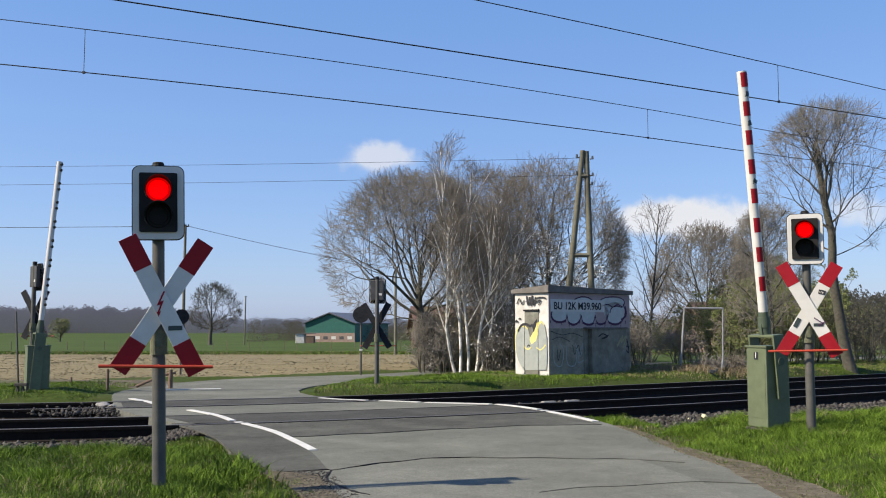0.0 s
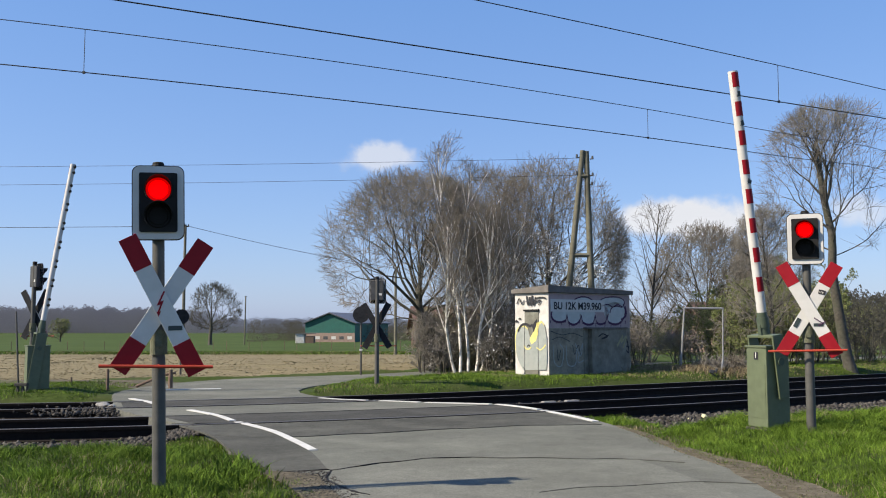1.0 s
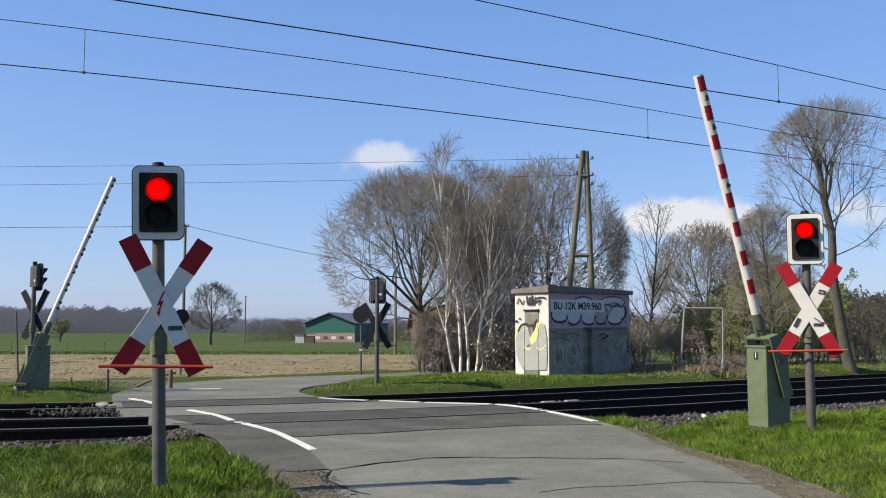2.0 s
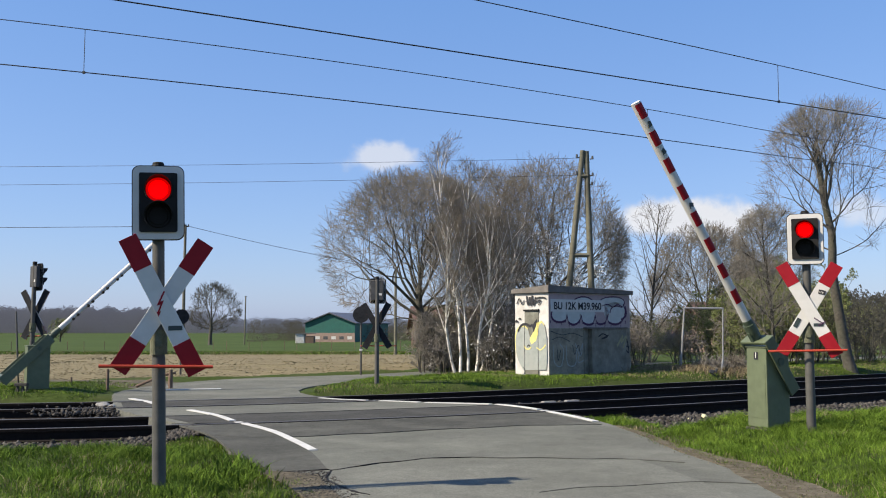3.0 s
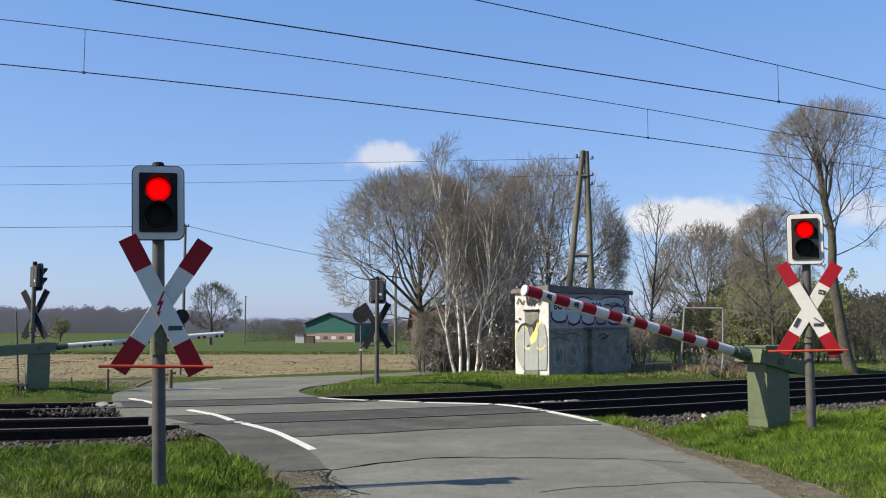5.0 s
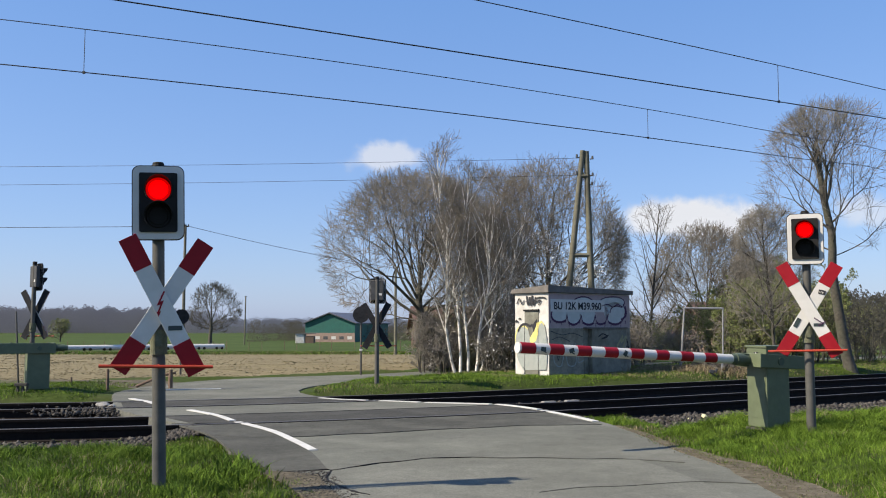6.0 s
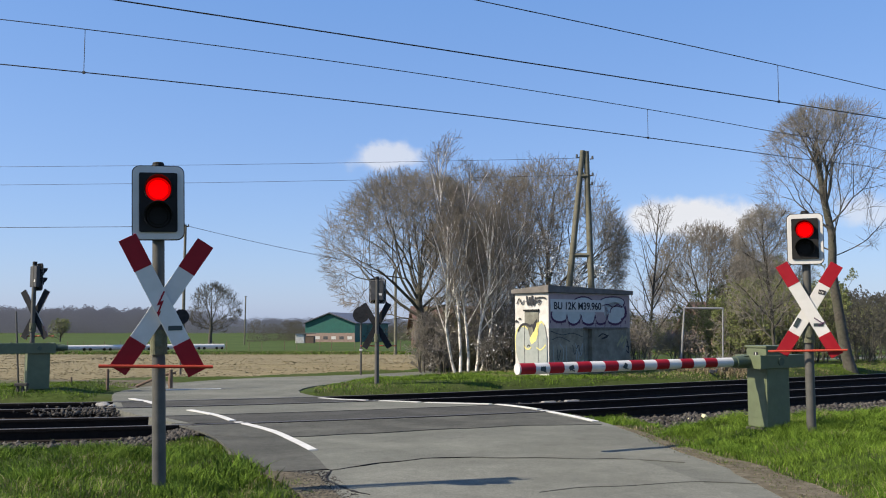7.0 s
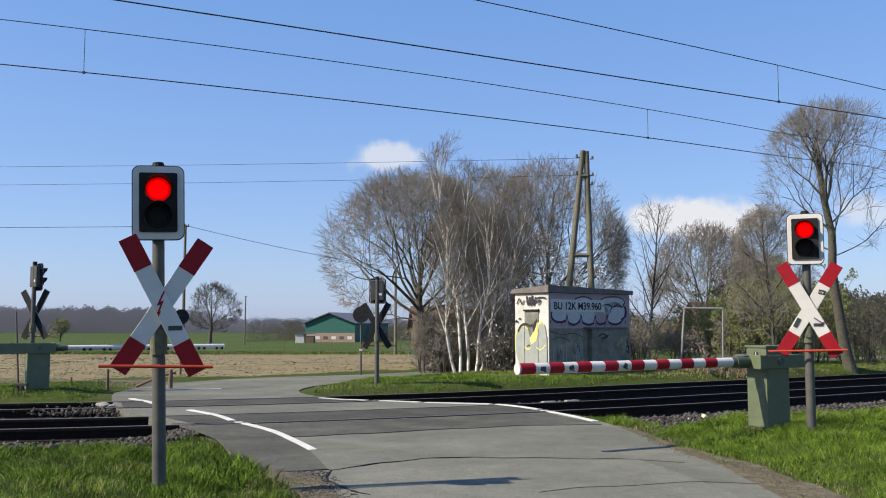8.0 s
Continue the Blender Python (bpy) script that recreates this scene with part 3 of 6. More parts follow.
def barrier(m, pivot_z, length, yoke, label, dots, tall=0.93, arm=0.155, broad=0.31):
    """Half barrier: cabinet with a boom turning on it. Local +x is the way the lowered boom points, local -y its striped side."""
    b = empty("barrier", m)
    bm = bmesh.new()
    box(bm, broad + 0.05, broad, tall, Matrix.Translation((0, 0, tall / 2)), 0.012)
    box(bm, broad + 0.075, broad + 0.025, 0.025, Matrix.Translation((0, 0, tall + 0.006)), 0.006)
    cab = part("cabinet", bm, M["green_metal"], b, "green steel drive cabinet")
    bm = bmesh.new()
    box(bm, 0.40, 0.35, 0.16, Matrix.Translation((0, 0, -0.085)), 0.01)
    part("plinth", bm, M["stone"], b, "concrete plinth")
    bm = bmesh.new()
    box(bm, 0.004, 0.26, 0.62, Matrix.Translation((broad / 2 + 0.0265, 0, 0.42)))
    part("door_panel", bm, M["green_metal"], b)
    if not dots:
        bm = bmesh.new()
        box(bm, 0.004, 0.062, 0.085, Matrix.Translation((0.186, 0.0, tall - 0.10)))
        part("number_plate_small", bm, M["ink"], b, "small black plate").name = "label_plate"
        td = bpy.data.curves.new("numeral", "FONT")
        td.body, td.size, td.extrude, td.align_x = "1", 0.10, 0.001, "CENTER"
        td.materials.append(M["white_paint"])
        t = new("numeral", td)
        t.parent = b
        t.matrix_basis = Matrix.Translation((0.1905, 0.0, tall - 0.13)) @ pose(0, 0, 0, 90, 0, 90)
    bm = bmesh.new()
    rod(bm, (0, -broad / 2 - 0.06, pivot_z), (0, broad / 2 + 0.06, pivot_z), 0.045, 16)
    part("axle", bm, M["green_dark"], b, "dark pivot axle")
    # boom, its axle at the origin
    r = 0.058
    bm = bmesh.new()
    rod(bm, (0.55, 0, 0), (length, 0, 0), r * 0.94, 24, r)
    boom = part("boom", bm, M["white_paint"], b, "white tubular boom with red bands", True)
    for p in boom.data.polygons:
        p.use_smooth = len(p.vertices) == 4
    bm = bmesh.new()
    rod(bm, (0.30, 0, 0), (0.58, 0, 0), r * 1.02, 20)
    rod(bm, (0.40, 0, 0), (0.52, 0, 0), r * 1.22, 20)
    box(bm, 0.16, 0.05, 0.15, Matrix.Translation((0.36, 0, 0)), 0.01)
    part("socket", bm, M["green_dark"], boom, "dark green boom socket")
    for sy in (-1, 1):
        bm = bmesh.new()
        box(bm, yoke + 0.31, 0.022, arm, Matrix.Translation((0.155 - yoke / 2, sy * (broad / 2 + 0.035), 0)), 0.006)
        part("yoke_arm", bm, M["green_metal"], boom)
    bm = bmesh.new()
    box(bm, 0.03, broad + 0.09, max(0.16, arm), Matrix.Translation((0.30, 0, 0)), 0.006)
    part("yoke_head", bm, M["green_metal"], boom)
    bm = bmesh.new()
    box(bm, 0.10, broad + 0.05, arm - 0.01, Matrix.Translation((-yoke + 0.06, 0, 0)), 0.012)
    part("counterweight", bm, M["green_dark"], boom, "dark counterweight block")
    step = (length - 0.62) / 16.3
    for i in range(8):
        x1 = length - 0.02 - 2 * i * step
        x0 = x1 - step
        bm = bmesh.new()
        rings = []
        for x in (x0, x1):
            rr = r * (0.94 + 0.06 * (x - 0.55) / (length - 0.55)) + 0.0025
            rings.append([bm.verts.new((x, rr * math.cos(radians(a)), rr * math.sin(radians(a)))) for a in range(-62, 87, 8)])
            rings.append([bm.verts.new((x, (rr - 0.006) * math.cos(radians(a)), (rr - 0.006) * math.sin(radians(a)))) for a in range(-62, 87, 8)])
        o0, i0, o1, i1 = rings
        for k in range(len(o0) - 1):
            bm.faces.new((o0[k], o0[k + 1], o1[k + 1], o1[k]))
        for aa, bb in ((o0, i0), (o1, i1)):
            for k in range(len(o0) - 1):
                bm.faces.new((aa[k], aa[k + 1], bb[k + 1], bb[k]))
        for k in (0, len(o0) - 1):
            bm.faces.new((o0[k], o1[k], i1[k], i0[k]))
        bmesh.ops.recalc_face_normals(bm, faces=bm.faces)
        part("red_band", bm, M["red_paint"], boom, smooth=False)
        if dots:
            for x in (x0 + 0.04, x1 - 0.04):
                bm = bmesh.new()
                cyl(bm, 0.034, 0.030, 0.03, Matrix.Translation((x, -r * 0.62, -r * 0.5)) @ pose(0, 0, 0, 128), 10)
                part("band_clip", bm, M["black"], boom)
        elif i in (0, 1, 3):
            bm = bmesh.new()
            box(bm, 0.06, 0.003, 0.045, Matrix.Translation((x0 - step * 0.5, r + 0.002, 0.0)) @ pose(0, 0, 0, 0, 20 * i, 0))
            box(bm, 0.075, 0.003, 0.012, Matrix.Translation((x0 - step * 0.5, r + 0.003, -0.02)) @ pose(0, 0, 0, 0, -25, 0))
            part("scrawl", bm, M["label_dark"], boom, "dark scrawled tag")
    return tagged(b, label, "barrier", "crossing barriers"), boom


# ---- setting ----
ground()
road()
tracks()

# ---- crossing equipment ----
signal("crossing_signal", pose(-2.178, 7.27, 0.11, 0, -1.5, 17), "road signal showing red above a red and white diagonal cross", "crossing signals", board_dx=0.028, bar_tilt=-0.016, board_roll=2.5)
SIG_R = signal("crossing_signal", pose(4.14, 10.6, 0.14, 0, 0, -24), "red signal and scribbled diagonal cross beside the green barrier drive", "crossing signals", arrow=False, bar_tilt=0.014)
signal("crossing_signal", pose(-1.51, 21.4, -0.04, 0, 0, 178), "crossing signal beyond the tracks seen from its dark back", "crossing signals", lit=True)
signal("crossing_signal", pose(-8.73, 19.9, 0.20, 0, 0, 165), "crossing signal behind the far barrier, turned away", "crossing signals", box_yaw=-26, lit=True)
# stickers and scribbles on the second signal's cross
for dx, dz, w, h, a, mt in ((0.14, 0.19, 0.075, 0.05, 15, "ink"), (-0.13, -0.15, 0.045, 0.11, 28, "label_dark"), (0.13, 0.19, 0.05, 0.02, 15, "white_paint"), (0.1, -0.13, 0.12, 0.012, 35, "purple"), (0.13, -0.16, 0.09, 0.012, -30, "purple"), (0.0, 0.1, 0.012, 0.09, 10, "purple")):
    bm = bmesh.new()
    box(bm, w, 0.003, h, Matrix.Translation((0.018 + dx, -0.1115 if dx * dz < 0 else -0.0855, 1.345 + dz)) @ pose(0, 0, 0, 0, a, 0))
    part("sticker", bm, M[mt], SIG_R, "small dark sticker")
BAR_R, BOOM_R = barrier(pose(3.84, 11.1, 0.12, 0, 0, 180 + 26.9), 0.765, 3.465, 0.43, "green barrier drive with a red and white boom beside the road", False)
BAR_L, BOOM_L = barrier(pose(-8.43, 19.5, 0.0, 0, 0, 31), 0.838, 3.96, 0.95, "green barrier drive with a white boom beyond the tracks", True, 0.88, 0.21, 0.39)


# ---- ground cover ----
GX, GY = np.arange(-16, 18.01, 0.2), np.arange(3, 36.01, 0.2)
_g = np.array([[(land_z(x, y), rail_dist(x, y), in_road(x, y)) for x in GX] for y in GY])


def sample(x, y):
    """Ground height, distance from the rail and road depth at arrays of places."""
    fx, fy = np.clip((x - GX[0]) / 0.2, 0, len(GX) - 1.001), np.clip((y - GY[0]) / 0.2, 0, len(GY) - 1.001)
    i, j = fx.astype(int), fy.astype(int)
    u, v = (fx - i)[:, None], (fy - j)[:, None]
    return (_g[j, i] * (1 - u) * (1 - v) + _g[j, i + 1] * u * (1 - v) + _g[j + 1, i] * (1 - u) * v + _g[j + 1, i + 1] * u * v).T


def value_noise(x, y, cell, seed):
    r = np.random.RandomState(seed).rand(64, 64)
    fx, fy = x / cell, y / cell
    i, j = np.floor(fx).astype(int), np.floor(fy).astype(int)
    u, v = fx - i, fy - j
    u, v = u * u * (3 - 2 * u), v * v * (3 - 2 * v)
    g = lambda a, b: r[a % 64, b % 64]
    return g(i, j) * (1 - u) * (1 - v) + g(i + 1, j) * u * (1 - v) + g(i, j + 1) * (1 - u) * v + g(i + 1, j + 1) * u * v


def blades(name, label, x, y, z, h, w, mats, mi, seed):
    """Bent, tapered grass blades, one small island each."""
    r = np.random.RandomState(seed)
    n = len(x)
    az = 11.0 * value_noise(x + 61, y + 13, 0.35, seed + 50) + r.normal(0, 1.2, n)
    lean = h * (0.3 + 1.3 * r.rand(n))
    fx, fy = np.cos(az), np.sin(az)
    wa = r.rand(n) * 6.283
    sx, sy = np.cos(wa) * w / 2, np.sin(wa) * w / 2
    V = np.empty((n, 5, 3))
    V[:, 0] = np.stack([x - sx, y - sy, z - 0.02], 1)
    V[:, 1] = np.stack([x + sx, y + sy, z - 0.02], 1)
    mx, my, mz = x + fx * lean * 0.3, y + fy * lean * 0.3, z + h * 0.6
    V[:, 2] = np.stack([mx + sx * 0.75, my + sy * 0.75, mz], 1)
    V[:, 3] = np.stack([mx - sx * 0.75, my - sy * 0.75, mz], 1)
    V[:, 4] = np.stack([x + fx * lean, y + fy * lean, z + h], 1)
    base = (np.arange(n) * 5)[:, None]
    tris = np.concatenate([base + np.array([[0, 1, 2]]), base + np.array([[0, 2, 3]]), base + np.array([[3, 2, 4]])], 1).reshape(-1, 3)
    tri_mesh(name, V.reshape(-1, 3), tris, mats, np.repeat(mi, 3), label, "grass")


def tri_mesh(name, V, T, mats, mi=None, label="", category="", parent=None, smooth_faces=False):
    me = bpy.data.meshes.new(name)
    me.vertices.add(len(V))
    me.vertices.foreach_set("co", np.ascontiguousarray(V, dtype=np.float32).ravel())
    k = T.shape[1]
    me.loops.add(T.size)
    me.loops.foreach_set("vertex_index", np.ascontiguousarray(T, dtype=np.int32).ravel())
    me.polygons.add(len(T))
    me.polygons.foreach_set("loop_start", np.arange(0, T.size, k, dtype=np.int32))
    for mt in mats:
        me.materials.append(mt)
    if mi is not None:
        me.polygons.foreach_set("material_index", np.asarray(mi, dtype=np.int32))
    if smooth_faces:
        me.polygons.foreach_set("use_smooth", np.ones(len(T), dtype=bool))
    me.update(calc_edges=True)
    me.validate()
    ob = new(name, me)
    if parent is not None:
        ob.parent = parent
    elif category:
        tagged(ob, label, category, kind="stuff")
    return ob


def grass():
    r = np.random.RandomState(5)
    # near verges on both sides of the road
    n = 1250000
    x, y = r.uniform(-8, 11, n), r.uniform(5.8, 18, n)
    keep = np.abs(x) < 0.52 * y + 0.5
    x, y = x[keep], y[keep]
    z, d, rd = sample(x, y)
    pn, pf = value_noise(x + 40, y, 0.55, 1), value_noise(x + 40, y, 0.16, 2)
    edge = np.where(x > 0, 0.02 + 0.20 * np.clip((12.2 - y) / 4, 0, 1), 0.02) + 0.32 * (pn - 0.5) + 0.55 * (pf - 0.5)
    lim = np.where(x > 0, -2.05 + 0.9 * np.clip((3.7 - x) / 1.1, 0, 1), -2.25 + 0.8 * np.clip((x + 4.6) / 1.5, 0, 1)) + 0.7 * (pn - 0.5)
    lim = lim + 1.1 * np.clip(1.15 + rd, 0, 1)
    lim = lim + 0.35 * ((x > -3.3) & (x < -2.0)) - 0.25 * (x < -3.3)
    z = np.maximum(z, np.where((x < -3.2) | (x > 2.9), -0.20, -0.07))
    keep = (-rd > edge) & (d < lim) & (r.rand(len(x)) < 0.45 + 0.6 * pn)
    x, y, z, pn, pf, rd = x[keep], y[keep], z[keep], pn[keep], pf[keep], rd[keep]
    lump = value_noise(x + 20, y + 7, 1.1, 21)
    tuft = 0.45 * value_noise(x + 3, y + 71, 0.11, 31) + 0.55 * value_noise(x + 13, y + 5, 0.27, 33)
    h = (0.008 + 0.05 * (pn * (0.4 + lump)) ** 1.4 + 0.018 * pf + 0.115 * tuft ** 2.2) * r.uniform(0.45, 1.3, len(x)) * np.clip(0.55 + (-rd) * 0.6, 0.5, 1)
    dry = (value_noise(x + 9, y + 3, 0.7, 8) + 0.25 * ((x < -2.3) & (y < 8.6)) > 0.62) & (r.rand(len(x)) < np.where(x < 0, 0.14, 0.08))
    mi = np.where(dry, 2, np.where(0.25 * pf + 0.35 * lump + 0.6 * tuft + 0.4 * (r.rand(len(x)) - 0.5) > 0.58, 0, 1))
    blades("near_grass", "fresh bright green spring grass on the verges", x, y, z, h, r.uniform(0.0025, 0.0058, len(x)), [M["grass_a"], M["grass_b"], M["grass_dry"]], mi, 3)
    # broad leaves by the left verge's rim
    n = 900
    x, y = r.normal(-1.75, 0.22, n), r.normal(8.6, 0.45, n)
    z, d, rd = sample(x, y)
    keep = -rd > 0.1
    x, y, z = x[keep], y[keep], z[keep]
    blades("verge_weeds", "tufts of long broad-leaved weeds at the road's rim", x, y, z, r.uniform(0.05, 0.14, len(x)), r.uniform(0.008, 0.018, len(x)), [M["grass_b"], M["grass_a"]], (r.rand(len(x)) > 0.7).astype(int), 4)
    # litter on the trodden soil
    n = 24000
    x, y = r.uniform(2.2, 4.2, n), r.uniform(6.5, 12.4, n)
    z, d, rd = sample(x, y)
    keep = (-rd < 0.75) & (-rd > -0.12 * r.rand(n) ** 2) & (r.rand(n) < np.exp(-np.abs(-rd - 0.12) * 5))
    x, y = x[keep], y[keep]
    blades("verge_litter", "dry stalks and leaf litter on bare soil", x, y, np.full(len(x), 0.008), r.uniform(0.002, 0.009, len(x)), r.uniform(0.003, 0.010, len(x)), [M["grass_dry"], M["dirt"], M["grass_b"]], r.choice(3, len(x), p=[0.2, 0.55, 0.25]), 14)
    # far side of the line
    n = 560000
    x, y = r.uniform(-13, 17, n), r.uniform(16.5, 35, n)
    keep = np.abs(x) < 0.52 * y
    x, y = x[keep], y[keep]
    z, d, rd = sample(x, y)
    pn, pf = value_noise(x + 40, y, 1.1, 11), value_noise(x + 40, y, 0.3, 12)
    bare = (x < -6.0) & (y > 20.6)
    keep = (-rd > 0.1 + 0.3 * pn) & (d > 6.7 + 0.5 * pn) & (r.rand(len(x)) < 0.25 + 0.8 * pn) & (~bare | (r.rand(len(x)) < 0.5)) & ~((y > 27.5 + 0.9 * x) & (x > -5.2) & (x < 4)) & ~((x < -5.2) & (y > 22.8))
    x, y, z, pn, pf = x[keep], y[keep], z[keep], pn[keep], pf[keep]
    h = (0.018 + 0.05 * pn ** 1.5 + 0.03 * pf) * r.uniform(0.6, 1.3, len(x)) * np.where(x < -5, 0.6, 1)
    dry = (value_noise(x, y, 1.6, 18) + 0.2 * ((x > 5.2) & (y > 25)) > 0.62) & (r.rand(len(x)) < np.where(y > 25, 0.45, 0.3))
    mi = np.where(dry, 2, np.where(pf > 0.3, 0, 1))
    blades("far_grass", "rough green grass beyond the tracks", x, y, z, h, r.uniform(0.005, 0.011, len(x)), [M["grass_a"], M["grass_b"], M["grass_dry"]], mi, 5)
    # flattened dead reeds round the metal frame
    n = 9000
    x, y = r.normal(7.2, 0.9, n), r.normal(27.1, 0.35, n)
    z, d, rd = sample(x, y)
    blades("dead_reeds", "flattened beige dead reeds in the grass", x, y, z, r.uniform(0.03, 0.20, n), r.uniform(0.008, 0.02, n), [M["grass_dry"], M["post_wood"]], (r.rand(n) > 0.8).astype(int), 15)
    # meadow tufts along the field's far rim and at the wood's edge
    n = 26000
    x, y = r.uniform(-34, 30, n), 62 + r.uniform(-1.5, 10, n) ** 1.0
    keep = (np.abs(x) < 0.52 * y)
    x, y = x[keep], y[keep]
    z = np.array([land_z(float(a), float(b)) for a, b in zip(x, y)])
    blades("meadow_rim", "longer grass along the meadow's rim", x, y, z, r.uniform(0.05, 0.18, len(x)), r.uniform(0.02, 0.05, len(x)), [M["grass_b"], M["grass_a"], M["grass_dry"]], r.choice(3, len(x), p=[0.55, 0.2, 0.25]), 6)
    # stubble and clods on the field
    n = 30000
    y = r.uniform(0, 1, n) ** 1.6 * 38 + 23
    x = r.uniform(-1, 1, n) * (0.52 * y)
    keep = np.array([field_mask(float(a), float(b)) for a, b in zip(x, y)])
    x, y = x[keep], y[keep]
    z = np.array([land_z(float(a), float(b)) for a, b in zip(x, y)])
    blades("field_stubble", "pale stubble and clods on the ploughed field", x, y, z, r.uniform(0.004, 0.016, len(x)), r.uniform(0.04, 0.12, len(x)), [M["field"], M["grass_dry"]], (r.rand(len(x)) > 0.8).astype(int), 7)


def stones():
    """Loose ballast stones beside and between the rails."""
    bm = bmesh.new()
    bmesh.ops.create_icosphere(bm, subdivisions=1, radius=1.0)
    P = np.array([v.co[:] for v in bm.verts])
    T = np.array([[v.index for v in f.verts] for f in bm.faces])
    bm.free()
    r = np.random.RandomState(9)
    xs, ys, zs, ss = [], [], [], []
    prof_o = [-2.7, -2.3, -1.3, -0.75, 0.75, 2.2, 2.75, 3.3, 4.75, 6.2, 6.9]
    prof_z = [-0.26, -0.22, -0.185, -0.15, -0.18, -0.19, -0.22, -0.25, -0.27, -0.28, -0.38]
    for lo, hi, n, zup in ((-2.75, -0.12, 11000, 0.0), (1.6, 3.9, 2000, 0.07), (5.7, 6.9, 500, 0.0)):
        x, o = r.uniform(-11, 15, n), r.uniform(lo, hi, n)
        for a, b in zip(x, o):
            px, py = rail_point(a, b)
            if in_road(px, py) > -0.12 or abs(px) > 0.54 * py or (b > 0.5 and px > 2.8) or (b < -1.0 and 1.5 < px < 3.0):
                continue
            hump = zup * (1 if b < 3.4 else 0.3)
            xs.append(px), ys.append(py), zs.append(float(np.interp(b, prof_o, prof_z)) + hump * r.rand()), ss.append(r.uniform(0.014, 0.05))
    # the heap at the crossing's edge between the tracks
    for _ in range(700):
        px, py = r.normal(-5.6, 0.55), r.normal(15.7, 0.33)
        if in_road(px, py) < -0.05:
            xs.append(px), ys.append(py), zs.append(-0.15 + 0.07 * r.rand()), ss.append(r.uniform(0.012, 0.034))
    # loose stones banked against the crossing's edges
    for _ in range(9000):
        px, py = (r.uniform(-4.6, -2.5), r.uniform(10.8, 13.0)) if r.rand() < 0.7 else (r.uniform(1.9, 3.0), r.uniform(12.2, 14.2))
        rd_, dd_ = in_road(px, py), rail_dist(px, py)
        if -0.75 < rd_ < 0.02 and (-0.8 if px < 0 else -0.9) < dd_ < -0.1 and r.rand() < 0.55:
            xs.append(px), ys.append(py), zs.append(-0.025 + 0.20 * min(0, rd_ + 0.08) - 0.02 * r.rand()), ss.append(r.uniform(0.016, 0.036))
    # crumbs at the near road corner
    for _ in range(1600):
        px, py = r.normal(-1.0, 0.16), r.uniform(6.8, 8.5)
        px += -0.28 * (py - 7.6)
        if abs(px + 1.05 + 0.3 * (py - 7.6)) < 0.3:
            xs.append(px), ys.append(py), zs.append(0.004), ss.append(r.uniform(0.003, 0.010))
    n = len(xs)
    C, S = np.stack([xs, ys, zs], 1), np.array(ss)
    J = 1 + 0.75 * (r.rand(n, len(P)) - 0.5)
    sq = r.uniform(0.6, 1.2, (n, 1, 3))
    V = (P[None] * J[..., None] * sq) * S[:, None, None] + C[:, None]
    TT = (T[None] + (np.arange(n) * len(P))[:, None, None]).reshape(-1, 3)
    tri_mesh("ballast_stones", V.reshape(-1, 3), TT, [M["stone"]], None, "loose grey-brown crushed stones beside the rails", "ballast")
    for k, (px, py, s) in enumerate(((-5.90, 16.4, 0.11), (-5.70, 16.25, 0.06), (-6.03, 16.5, 0.06))):
        bm = bmesh.new()
        bmesh.ops.create_icosphere(bm, subdivisions=2, radius=s)
        for v in bm.verts:
            v.co = v.co * (1 + 0.35 * noise.noise(v.co * 9 + Vector((k, 0, 0))))
            v.co.z *= 0.6
        ob = mesh_ob("rubble_block", bm, M["stone_pale"])
        ob.matrix_basis = pose(px, py, -0.08, 0, 0, 40 * k)
        tagged(ob, "pale broken concrete lump among the ballast", "stone", "rubble by the crossing")
    for px, py, zz, s in ((4.15, 15.0, -0.20, 0.045), (3.85, 14.75, -0.22, 0.03)):
        bm = bmesh.new()
        bmesh.ops.create_icosphere(bm, subdivisions=2, radius=s)
        for v in bm.verts:
            v.co = v.co * (1 + 0.4 * noise.noise(v.co * 12))
        ob = mesh_ob("litter_scrap", bm, M["pale_scrap"])
        ob.matrix_basis = pose(px, py, zz + 0.06)
        tagged(ob, "crumpled yellow scrap on the ballast", "litter", "litter")


def sleepers():
    """Sleeper ends under both tracks."""
    bm = bmesh.new()
    for x in np.arange(-12, 18, 0.62):
        for off, z in ((0.75, -0.19), (4.75, -0.28)):
            px, py = rail_point(x, off)
            if in_road(px, py) > -0.2:
                continue
            box(bm, 0.25, 2.5, 0.16, pose(px, py, z - 0.055, 0, 0, math.degrees(math.atan(rail_slope(x)))))
    tagged(mesh_ob("sleepers", bm, M["sleeper"]), "dark creosoted wooden sleepers under the rails", "sleeper", kind="stuff")


